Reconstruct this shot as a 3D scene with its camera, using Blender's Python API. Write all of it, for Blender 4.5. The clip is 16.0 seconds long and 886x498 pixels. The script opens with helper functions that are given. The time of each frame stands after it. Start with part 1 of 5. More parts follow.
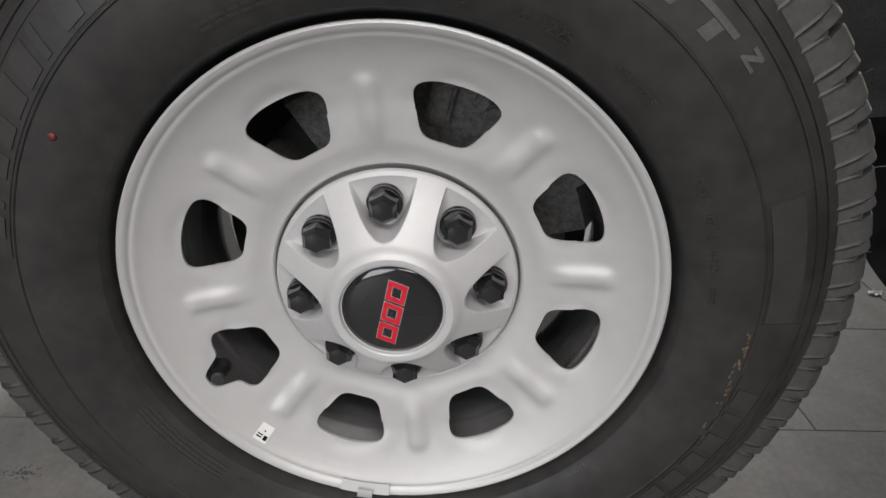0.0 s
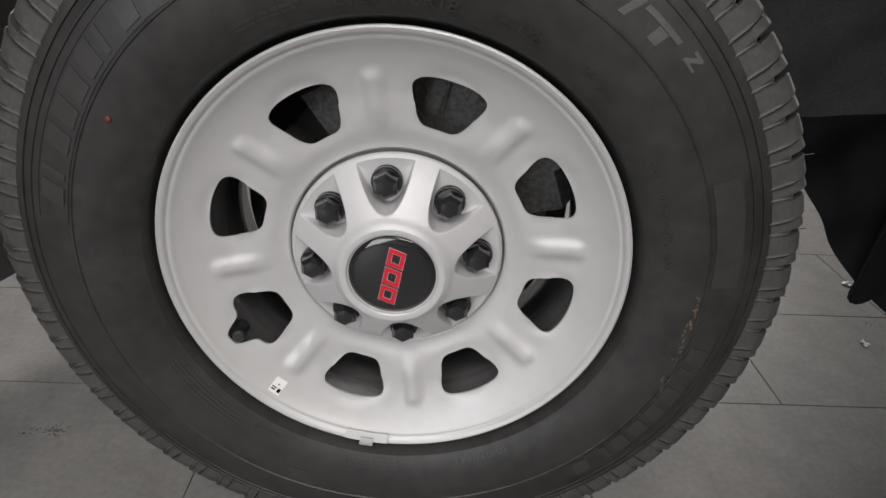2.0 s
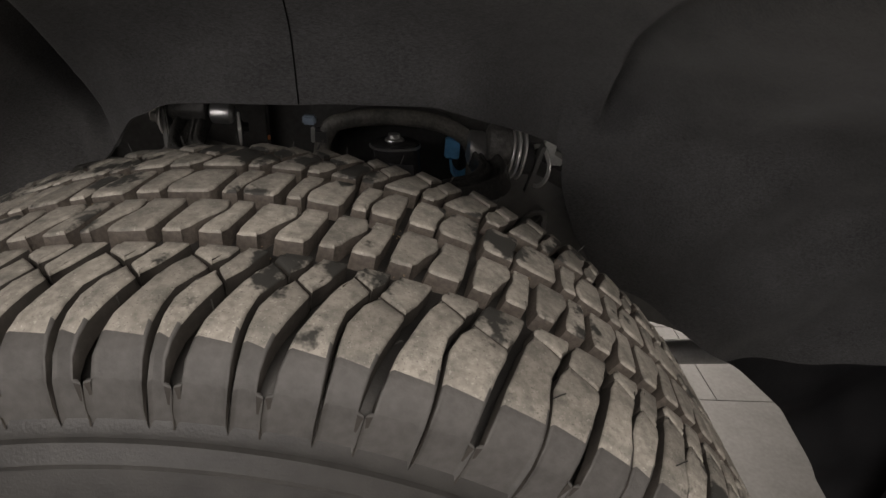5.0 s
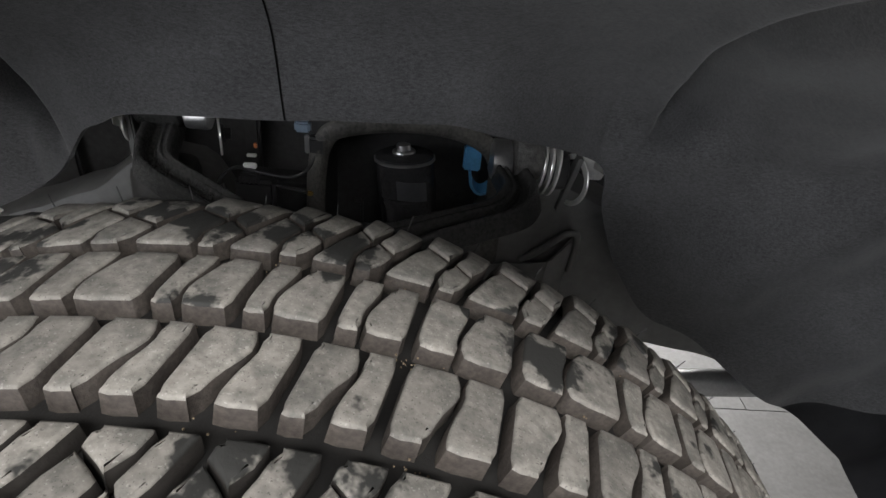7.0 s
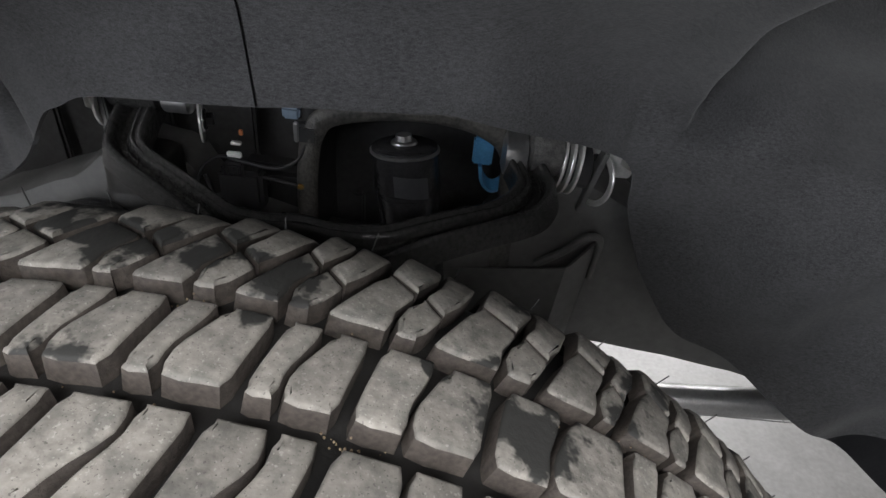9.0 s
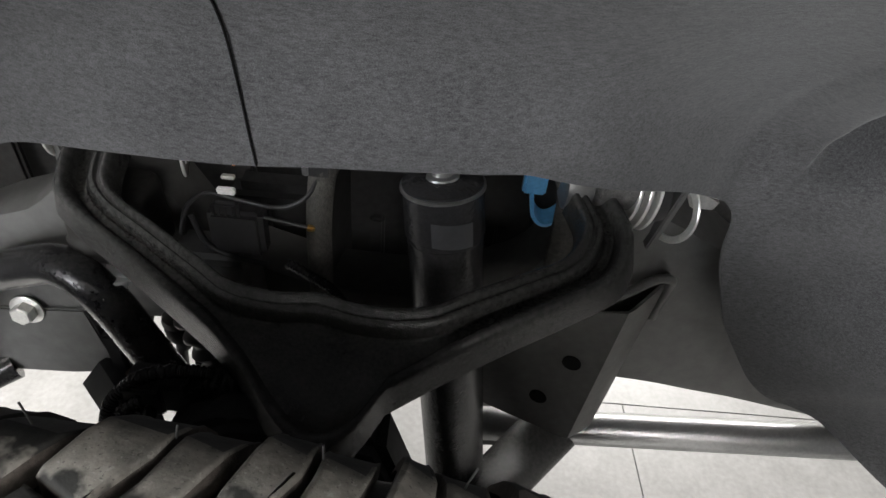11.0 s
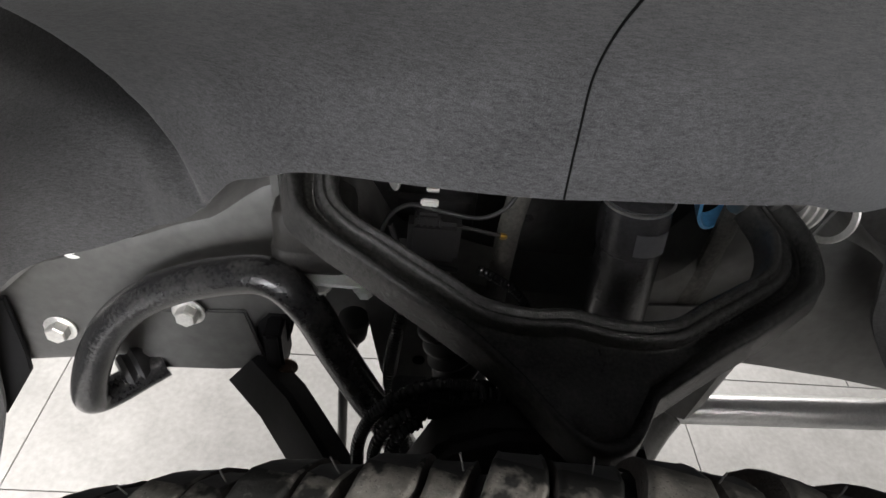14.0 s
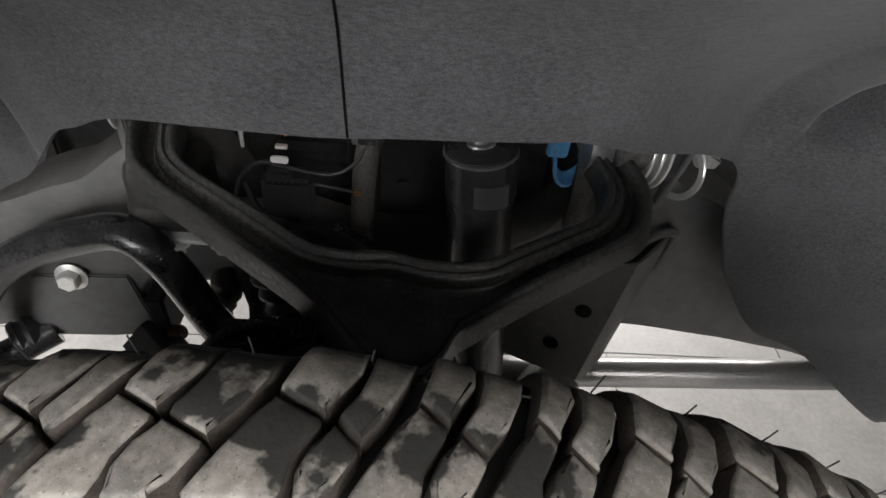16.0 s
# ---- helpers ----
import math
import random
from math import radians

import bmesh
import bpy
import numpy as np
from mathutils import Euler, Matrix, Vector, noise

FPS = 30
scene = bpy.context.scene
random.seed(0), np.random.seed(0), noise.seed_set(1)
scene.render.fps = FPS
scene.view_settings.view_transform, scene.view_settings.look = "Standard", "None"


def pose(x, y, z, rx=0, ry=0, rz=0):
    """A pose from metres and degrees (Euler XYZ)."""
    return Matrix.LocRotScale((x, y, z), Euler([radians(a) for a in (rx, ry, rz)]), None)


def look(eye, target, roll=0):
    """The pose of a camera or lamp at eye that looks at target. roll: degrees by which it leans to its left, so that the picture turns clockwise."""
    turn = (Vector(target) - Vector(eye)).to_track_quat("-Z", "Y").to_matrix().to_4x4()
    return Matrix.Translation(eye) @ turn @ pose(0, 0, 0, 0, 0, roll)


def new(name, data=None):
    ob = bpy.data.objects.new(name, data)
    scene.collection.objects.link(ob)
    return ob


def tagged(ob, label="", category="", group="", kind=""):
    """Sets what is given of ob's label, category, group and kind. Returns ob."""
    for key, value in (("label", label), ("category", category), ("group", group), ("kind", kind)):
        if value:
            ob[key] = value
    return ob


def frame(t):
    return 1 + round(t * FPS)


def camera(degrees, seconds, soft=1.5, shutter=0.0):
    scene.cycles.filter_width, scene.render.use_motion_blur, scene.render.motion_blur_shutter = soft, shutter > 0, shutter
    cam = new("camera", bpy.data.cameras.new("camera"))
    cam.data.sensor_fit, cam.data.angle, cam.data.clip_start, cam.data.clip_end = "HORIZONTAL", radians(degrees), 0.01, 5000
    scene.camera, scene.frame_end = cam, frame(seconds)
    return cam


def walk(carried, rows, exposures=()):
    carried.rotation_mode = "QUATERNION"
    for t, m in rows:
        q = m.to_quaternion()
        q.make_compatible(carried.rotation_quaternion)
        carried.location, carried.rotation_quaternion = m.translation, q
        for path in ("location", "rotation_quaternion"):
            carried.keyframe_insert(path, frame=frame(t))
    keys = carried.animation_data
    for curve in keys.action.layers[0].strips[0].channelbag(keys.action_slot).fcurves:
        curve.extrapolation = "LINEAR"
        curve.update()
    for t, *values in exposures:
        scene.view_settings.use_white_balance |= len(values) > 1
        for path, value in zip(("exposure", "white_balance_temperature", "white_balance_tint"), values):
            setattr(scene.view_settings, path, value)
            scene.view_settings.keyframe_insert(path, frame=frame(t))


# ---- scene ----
cam = camera(72.86, 16.0)
PATH = [
    (0, (0.0469, -0.4554, 0.7269), (0.0335, 1.3081, -0.2165), 2.31),
    (0.5, (0.0427, -0.4837, 0.7166), (0.0316, 1.2832, -0.2205), 2.54),
    (1, (0.0502, -0.5023, 0.7008), (0.0433, 1.243, -0.2759), 2.39),
    (1.5, (0.054, -0.5414, 0.7261), (0.0361, 1.2182, -0.2245), 2.56),
    (2, (0.0569, -0.5425, 0.7441), (0.0397, 1.2186, -0.2036), 2.95),
    (2.5, (0.0641, -0.5142, 0.7934), (0.049, 1.243, -0.1617), 2.62),
    (3, (0.051, -0.4543, 0.8162), (0.0342, 1.311, -0.1236), 2.43),
    (3.5, (0.0174, -0.3988, 0.8411), (0.0206, 1.3695, -0.0933), 2.87),
    (4, (0.0102, -0.3364, 0.8573), (0.0257, 1.4411, -0.0593), 2.91),
    (4.5, (0.0439, -0.2584, 0.9205), (0.092, 1.524, -0.0750), 2.57),
    (5, (0.1094, -0.1979, 0.9926), (0.1766, 1.5506, 0.0241), 4.99),
    (7, (0.1014, -0.0632, 1.0018), (0.1432, 1.6172, -0.082), 5.75),
    (7.3, (0.0942, -0.0385, 0.9946), (0.1175, 1.6321, -0.1047), 5.47),
    (7.5, (0.0851, -0.0332, 0.9901), (0.0979, 1.6336, -0.1151), 5.65),
    (8, (0.0709, -0.0308, 0.9907), (0.0474, 1.6257, -0.1297), 5.74),
    (8.5, (0.0888, -0.0309, 0.9923), (0.0403, 1.6167, -0.1404), 5.59),
    (9, (0.1278, 0.0053, 0.9845), (0.069, 1.6462, -0.1575), 5.45),
    (9.2, (0.1357, 0.0399, 0.9811), (0.0741, 1.6803, -0.1615), 5.29),
    (10.2, (0.1010, 0.1000, 0.9820), (0.0670, 1.6760, -0.2400), 5.80),
    (11.3, (0.0391, 0.1451, 0.9834), (0.0491, 1.6541, -0.3291), 6.40),
    (11.5, (0.0008, 0.142, 0.9986), (0.0432, 1.6277, -0.3397), 6.91),
    (12, (-0.0659, 0.138, 1.0019), (-0.0077, 1.623, -0.3365), 7.03),
    (12.5, (-0.1233, 0.135, 0.9945), (-0.0576, 1.6149, -0.3492), 7.17),
    (13, (-0.1411, 0.1356, 0.9891), (-0.0709, 1.6132, -0.3569), 7.61),
    (13.5, (-0.1182, 0.1289, 1.0009), (-0.043, 1.6033, -0.3483), 7.94),
    (14, (-0.0922, 0.1345, 1.0054), (-0.0131, 1.6064, -0.3463), 7.81),
    (14.5, (-0.0701, 0.1349, 1.0086), (0.0193, 1.6057, -0.3437), 7.94),
    (15, (-0.0296, 0.1259, 1.0065), (0.0681, 1.5965, -0.3454), 7.97),
    (15.5, (0.0045, 0.1136, 1.0087), (0.1104, 1.5775, -0.3499), 8.01),
    (16, (0.0175, 0.1018, 1.0044), (0.1322, 1.5674, -0.3516), 7.96),
]
EXPOSURES = [(0, -0.27, 6550, 13), (3.5, -0.27, 6550, 13), (4.1, -0.27, 6620, 13), (4.5, -0.2, 7100, 15), (5.2, 0.0, 7200, 15), (7.3, 0.85, 6300, 11), (7.8, 1.1, 6300, 11), (8.5, 1.3, 6300, 11), (9.2, 0.9, 6250, 12), (11.3, 1.98, 6500, 10), (15, 1.72, 6540, 12), (16, 1.5, 6550, 12)]
walk(cam, [(t, look(eye, target, roll)) for t, eye, target, roll in PATH], EXPOSURES)

# ---- light ----
world = bpy.data.worlds.new("room_air")
scene.world = world
world.use_nodes = True
world.node_tree.nodes["Background"].inputs["Color"].default_value = (0.75, 0.8, 0.9, 1)
world.node_tree.nodes["Background"].inputs["Strength"].default_value = 0.02


def area(name, eye, target, sx, sy, watts, colour=(1, 0.97, 0.93)):
    data = bpy.data.lights.new(name, "AREA")
    data.shape, data.size, data.size_y, data.energy, data.color = "RECTANGLE", sx, sy, watts, colour
    ob = new(name, data)
    ob.matrix_world = look(eye, target)
    return ob


area("ceiling_lamp_side", (-0.2, -2.3, 3.3), (0, -0.9, 0.2), 3.2, 0.5, 100)
area("ceiling_lamp_aisle", (1.8, -3.6, 3.3), (0.6, -1.5, 0.2), 3.2, 0.5, 60)
area("ceiling_lamp_front", (-2.6, 0.6, 3.3), (-1.3, 0.7, 0), 1.8, 2.8, 150)
# unseen lamp, added to brighten the floor under the truck's rear
area("far_fill_lamp", (1.4, 4.6, 3.3), (1.2, 3.0, 0), 3.2, 1.2, 200)
# added fill light, no such source seen: brightens the felt and wheel face
area("side_fill", (-1.8, -5.7, 2.0), (0.1, 0.2, 0.9), 4.0, 2.8, 190, (0.95, 0.97, 1.0))

# ---- materials ----


def mat(name, colour, rough=0.5, metal=0.0, vary=0.15, scale=30, bump=0.0, bscale=200, coat=0.0, second=None, spec=0.5):
    """A surface with mottling at two scales and a fine relief."""
    m = bpy.data.materials.new(name)
    m.use_nodes = True
    nt = m.node_tree
    b = nt.nodes["Principled BSDF"]
    b.inputs["Roughness"].default_value, b.inputs["Metallic"].default_value = rough, metal
    b.inputs["Specular IOR Level"].default_value = spec
    if coat:
        b.inputs["Coat Weight"].default_value, b.inputs["Coat Roughness"].default_value = coat, 0.08
    co = nt.nodes.new("ShaderNodeTexCoord")
    n1, n2 = nt.nodes.new("ShaderNodeTexNoise"), nt.nodes.new("ShaderNodeTexNoise")
    n1.inputs["Scale"].default_value, n1.inputs["Detail"].default_value = scale, 6
    n2.inputs["Scale"].default_value, n2.inputs["Detail"].default_value = scale * 7, 4
    add = nt.nodes.new("ShaderNodeMath")
    add.operation = "ADD"
    ramp = nt.nodes.new("ShaderNodeValToRGB")
    for n in (n1, n2):
        nt.links.new(co.outputs["Object"], n.inputs["Vector"])
    nt.links.new(n1.outputs["Fac"], add.inputs[0])
    nt.links.new(n2.outputs["Fac"], add.inputs[1])
    half = nt.nodes.new("ShaderNodeMath")
    half.operation = "MULTIPLY"
    half.inputs[1].default_value = 0.5
    nt.links.new(add.outputs[0], half.inputs[0])
    nt.links.new(half.outputs[0], ramp.inputs["Fac"])
    c2 = second or tuple(v * (1 + vary) for v in colour)
    c1 = tuple(v * (1 - vary) for v in colour) if not second else colour
    ramp.color_ramp.elements[0].position, ramp.color_ramp.elements[1].position = 0.36, 0.64
    ramp.color_ramp.elements[0].color, ramp.color_ramp.elements[1].color = (*c1, 1), (*c2, 1)
    nt.links.new(ramp.outputs["Color"], b.inputs["Base Color"])
    if bump:
        nb = nt.nodes.new("ShaderNodeTexNoise")
        nb.inputs["Scale"].default_value, nb.inputs["Detail"].default_value = bscale, 5
        bu = nt.nodes.new("ShaderNodeBump")
        bu.inputs["Strength"].default_value, bu.inputs["Distance"].default_value = bump, 0.002
        nt.links.new(co.outputs["Object"], nb.inputs["Vector"])
        nt.links.new(nb.outputs["Fac"], bu.inputs["Height"])
        nt.links.new(bu.outputs["Normal"], b.inputs["Normal"])
    return m


M_SILVER = mat("silver_paint", (0.5, 0.5, 0.5), 0.42, 0.25, 0.03, 8, 0.05, 900)
M_CAP = mat("silver_cap_paint", (0.52, 0.52, 0.525), 0.45, 0.2, 0.03, 12, 0.03, 1500)
M_NUT = mat("black_chrome", (0.008, 0.008, 0.009), 0.12, 0.0, 0.2, 60, coat=0.6)
M_GLOSS = mat("gloss_black", (0.004, 0.004, 0.005), 0.07, 0.0, 0.2, 40, coat=1.0)
M_RED = mat("red_enamel", (0.55, 0.012, 0.03), 0.3, 0.0, 0.1, 60)
M_CHROME = mat("chrome_edge", (0.75, 0.75, 0.76), 0.18, 1.0, 0.05, 60)
M_SIDEWALL = mat("sidewall_rubber", (0.0115, 0.0113, 0.011), 0.46, 0.0, 0.25, 9, 0.15, 700, second=(0.029, 0.0283, 0.027))
M_TREAD = mat("dusty_tread_rubber", (0.135, 0.127, 0.113), 0.8, 0.0, 0.25, 34, 0.22, 300, second=(0.265, 0.249, 0.223))


def tread_stains(m):
    """Dark damp patches over the dust, and lighter scuffs, laid over the whole tread."""
    nt = m.node_tree
    b, ramp = nt.nodes["Principled BSDF"], next(n for n in nt.nodes if n.bl_idname == "ShaderNodeValToRGB")
    geo, n1, cut = nt.nodes.new("ShaderNodeNewGeometry"), nt.nodes.new("ShaderNodeTexNoise"), nt.nodes.new("ShaderNodeValToRGB")
    n1.inputs["Scale"].default_value, n1.inputs["Detail"].default_value, n1.inputs["Roughness"].default_value = 22, 5, 0.62
    cut.color_ramp.elements[0].position, cut.color_ramp.elements[1].position = 0.372, 0.415
    mix = nt.nodes.new("ShaderNodeMix")
    mix.data_type = "RGBA"
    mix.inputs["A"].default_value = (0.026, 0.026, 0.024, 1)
    nt.links.new(geo.outputs["Position"], n1.inputs["Vector"])
    # the dark colour spreads wider towards the inner, front part of the tread
    xyz = nt.nodes.new("ShaderNodeSeparateXYZ")
    nt.links.new(geo.outputs["Position"], xyz.inputs[0])

    def span(axis, a, b, to):
        n = nt.nodes.new("ShaderNodeMapRange")
        for k, v in (("From Min", a), ("From Max", b), ("To Min", 0.0), ("To Max", to)):
            n.inputs[k].default_value = v
        nt.links.new(xyz.outputs[axis], n.inputs["Value"])
        return n.outputs[0]

    def calc(op, u, v):
        n = nt.nodes.new("ShaderNodeMath")
        n.operation = op
        nt.links.new(u, n.inputs[0])
        nt.links.new(v, n.inputs[1])
        return n.outputs[0]

    inner_dark = calc("ADD", calc("MULTIPLY", span("X", 0.04, -0.10, 1.0), span("Y", 0.160, 0.205, 0.090)), span("Y", 0.205, 0.232, 0.065))
    damp = None
    for x, y, z, size in ((0.056, 0.163, 0.837, 0.012), (0.123, 0.162, 0.822, 0.010), (0.140, 0.168, 0.816, 0.010), (0.029, 0.187, 0.840, 0.013), (-0.026, 0.198, 0.840, 0.013), (-0.046, 0.205, 0.838, 0.014), (-0.013, 0.197, 0.840, 0.012), (-0.077, 0.193, 0.833, 0.018), (0.176, 0.169, 0.802, 0.012)):
        away, near = nt.nodes.new("ShaderNodeVectorMath"), nt.nodes.new("ShaderNodeMapRange")
        away.operation = "DISTANCE"
        away.inputs[1].default_value = (x, y, z)
        near.inputs["From Min"].default_value, near.inputs["From Max"].default_value = size * 0.9, 0.0
        near.inputs["To Max"].default_value = 0.24
        nt.links.new(geo.outputs["Position"], away.inputs[0])
        nt.links.new(away.outputs["Value"], near.inputs["Value"])
        damp = near.outputs[0] if damp is None else calc("MAXIMUM", damp, near.outputs[0])
    nt.links.new(calc("SUBTRACT", calc("SUBTRACT", n1.outputs["Fac"], inner_dark), damp), cut.inputs["Fac"])
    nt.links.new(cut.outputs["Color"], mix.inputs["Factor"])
    # greyer cloudy wear, bright specks, and a shade of its own for every block
    tone = ramp.outputs["Color"]
    for scale, lo, hi, colour, most in ((75, 0.47, 0.66, (0.078, 0.079, 0.072, 1), 0.6), (620, 0.66, 0.70, (0.38, 0.37, 0.34, 1), 0.35), (900, 0.335, 0.30, (0.05, 0.048, 0.044, 1), 0.6)):
        n, rng, over = nt.nodes.new("ShaderNodeTexNoise"), nt.nodes.new("ShaderNodeMapRange"), nt.nodes.new("ShaderNodeMix")
        n.inputs["Scale"].default_value, n.inputs["Detail"].default_value, n.inputs["Roughness"].default_value = scale, 5 if scale < 100 else 1, 0.68
        rng.inputs["From Min"].default_value, rng.inputs["From Max"].default_value, rng.inputs["To Max"].default_value = lo, hi, most
        over.data_type = "RGBA"
        over.inputs["B"].default_value = colour
        nt.links.new(n.outputs["Fac"], rng.inputs["Value"])
        nt.links.new(rng.outputs[0], over.inputs["Factor"])
        nt.links.new(tone, over.inputs["A"])
        tone = over.outputs["Result"]
    info, rng, hsv = nt.nodes.new("ShaderNodeObjectInfo"), nt.nodes.new("ShaderNodeMapRange"), nt.nodes.new("ShaderNodeHueSaturation")
    rng.inputs["To Min"].default_value, rng.inputs["To Max"].default_value = 0.92, 1.32
    nt.links.new(info.outputs["Random"], rng.inputs["Value"])
    nt.links.new(rng.outputs[0], hsv.inputs["Value"])
    nt.links.new(tone, hsv.inputs["Color"])
    nt.links.new(hsv.outputs["Color"], mix.inputs["B"])
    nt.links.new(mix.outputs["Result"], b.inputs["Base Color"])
    for n in [n for n in nt.nodes if n.bl_idname == "ShaderNodeTexNoise"]:
        nt.links.new(geo.outputs["Position"], n.inputs["Vector"])


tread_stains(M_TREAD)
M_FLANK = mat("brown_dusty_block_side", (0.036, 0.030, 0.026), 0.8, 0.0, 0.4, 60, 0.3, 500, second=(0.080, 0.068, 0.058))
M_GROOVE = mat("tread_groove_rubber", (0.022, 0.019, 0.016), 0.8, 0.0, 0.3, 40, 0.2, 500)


def felt(name, dark, light):
    """Pressed fibre felt: matted light fibres over a dark mat, in soft cloudy patches."""
    m = bpy.data.materials.new(name)
    m.use_nodes = True
    nt = m.node_tree
    b = nt.nodes["Principled BSDF"]
    b.inputs["Roughness"].default_value = 0.95
    b.inputs["Specular IOR Level"].default_value = 0.1
    b.inputs["Sheen Weight"].default_value, b.inputs["Sheen Roughness"].default_value = 0.15, 0.5
    co = nt.nodes.new("ShaderNodeTexCoord")

    def noise(scale, detail, rough, stretch=None):
        n = nt.nodes.new("ShaderNodeTexNoise")
        n.inputs["Scale"].default_value, n.inputs["Detail"].default_value, n.inputs["Roughness"].default_value = scale, detail, rough
        if stretch:
            mp = nt.nodes.new("ShaderNodeMapping")
            mp.inputs["Scale"].default_value, mp.inputs["Rotation"].default_value = stretch
            nt.links.new(co.outputs["Object"], mp.inputs["Vector"])
            nt.links.new(mp.outputs["Vector"], n.inputs["Vector"])
        else:
            nt.links.new(co.outputs["Object"], n.inputs["Vector"])
        return n.outputs["Fac"]

    def math_node(op, u, v):
        n = nt.nodes.new("ShaderNodeMath")
        n.operation = op
        for k, w in enumerate((u, v)):
            if isinstance(w, float):
                n.inputs[k].default_value = w
            else:
                nt.links.new(w, n.inputs[k])
        return n.outputs[0]

    fibres = math_node("ADD", math_node("MULTIPLY", noise(1500, 2, 0.7), 0.55), math_node("MULTIPLY", noise(620, 3, 0.7, ((0.35, 1, 1.0), (0, 0.5, 0.2))), 0.45))
    fac = math_node("ADD", math_node("MULTIPLY", fibres, 0.8), math_node("MULTIPLY", noise(13, 4, 0.6), 0.2))
    ramp = nt.nodes.new("ShaderNodeValToRGB")
    ramp.color_ramp.elements[0].position, ramp.color_ramp.elements[1].position = 0.34, 0.66
    ramp.color_ramp.elements[0].color, ramp.color_ramp.elements[1].color = (*dark, 1), (*light, 1)
    nt.links.new(fac, ramp.inputs["Fac"])
    nt.links.new(ramp.outputs["Color"], b.inputs["Base Color"])
    bu = nt.nodes.new("ShaderNodeBump")
    bu.inputs["Strength"].default_value, bu.inputs["Distance"].default_value = 0.35, 0.0008
    nt.links.new(fibres, bu.inputs["Height"])
    nt.links.new(bu.outputs["Normal"], b.inputs["Normal"])
    return m


M_FELT = felt("grey_felt", (0.023, 0.023, 0.0235), (0.114, 0.114, 0.116))
M_ARM = mat("dusty_black_e_coat", (0.021, 0.021, 0.0205), 0.25, 0.0, 0.3, 260, 0.35, 900, second=(0.048, 0.0475, 0.046))
M_DUSTY = mat("dusty_grey_steel", (0.035, 0.034, 0.032), 0.5, 0.1, 0.4, 40, 0.4, 500, second=(0.11, 0.105, 0.095))
M_WEB = mat("shaded_e_coat_web", (0.014, 0.014, 0.0135), 0.24, 0.0, 0.4, 60, 0.3, 500, second=(0.042, 0.041, 0.038))
M_GRIME = mat("floor_grime", (0.03, 0.028, 0.026), 0.7, 0.0, 0.4, 160, 0.6, 500, second=(0.12, 0.115, 0.11))
M_GRIT = mat("dried_tan_grit", (0.20, 0.155, 0.10), 0.9, 0.0, 0.3, 300)
M_TRIM = mat("black_grained_plastic", (0.010, 0.010, 0.011), 0.75, 0.0, 0.2, 60, 0.2, 800, spec=0.15)
M_RUBBER = mat("dull_black_rubber", (0.011, 0.0105, 0.010), 0.5, 0.0, 0.3, 25, 0.15, 400, second=(0.030, 0.028, 0.025))
M_RUST = mat("rusty_bolt", (0.09, 0.06, 0.04), 0.7, 0.2, 0.3, 90, 0.3, 400)
M_BAR = mat("gloss_black_bar", (0.011, 0.011, 0.013), 0.24, 0.0, 0.4, 45, 0.25, 500, coat=0.35, second=(0.042, 0.041, 0.040))
M_FRAME = mat("satin_frame_coat", (0.088, 0.087, 0.084), 0.42, 0.0, 0.2, 14, 0.08, 300)
M_DARK = mat("dark_underbody", (0.032, 0.032, 0.0325), 0.6, 0.0, 0.3, 20, 0.1, 200, spec=0.25)
M_ZINC = mat("zinc_plate", (0.74, 0.73, 0.70), 0.30, 0.6, 0.12, 60)
M_BLUE = mat("blue_steel", (0.09, 0.28, 0.50), 0.35, 0.3, 0.15, 50)
M_STEEL = mat("bare_steel", (0.42, 0.42, 0.42), 0.35, 0.9, 0.12, 40)
M_PLASTIC = mat("black_plastic", (0.024, 0.024, 0.025), 0.45, 0.0, 0.2, 60)
M_FLOOR = mat("grey_floor_tile", (0.145, 0.143, 0.139), 0.42, 0.0, 0.3, 14, 0.12, 60, second=(0.20, 0.198, 0.193))
M_JOINT = mat("tile_joint", (0.10, 0.10, 0.10), 0.9, 0.0, 0.2, 60)
M_WALL = mat("white_wall_paint", (0.7, 0.7, 0.69), 0.8, 0.0, 0.04, 3)
M_LABEL = mat("white_label", (0.75, 0.75, 0.73), 0.5, 0.0, 0.03, 60)
# zinc copy with the light it catches put into a near-white colour
M_ZINC_LIT = mat("lit_zinc", (0.84, 0.84, 0.82), 0.35, 0.0, 0.08, 60)
M_HOSE = mat("glossy_black_hose", (0.020, 0.020, 0.021), 0.2, 0.0, 0.2, 60)
M_INK = mat("black_ink", (0.006, 0.006, 0.006), 0.9, spec=0.1)
M_DAMPER = mat("satin_black_tube", (0.030, 0.030, 0.032), 0.24, 0.0, 0.3, 50, 0.15, 400)
M_BARREL = mat("rim_barrel_paint", (0.34, 0.34, 0.34), 0.2, 0.85, 0.1, 12)
M_SHOULDER = mat("clean_shoulder_rubber", (0.050, 0.0485, 0.047), 0.6, 0.0, 0.25, 30, 0.15, 500)
M_MARK = mat("grey_raised_rubber", (0.065, 0.064, 0.062), 0.6, 0.0, 0.2, 40, 0.1, 700)
# lighter colour stands in for the relief shading that makes print show
M_TEXT = mat("raised_print_rubber", (0.030, 0.0295, 0.029), 0.34, 0.0, 0.2, 60)
M_REDDOT = mat("dark_red_paint", (0.10, 0.012, 0.01), 0.5)
M_CHALK = mat("faded_tan_stencil", (0.12, 0.085, 0.055), 0.8, 0.0, 0.3, 200)
M_CAST = mat("grey_casting", (0.05, 0.049, 0.047), 0.55, 0.3, 0.3, 160, 0.6, 500, second=(0.17, 0.165, 0.16))
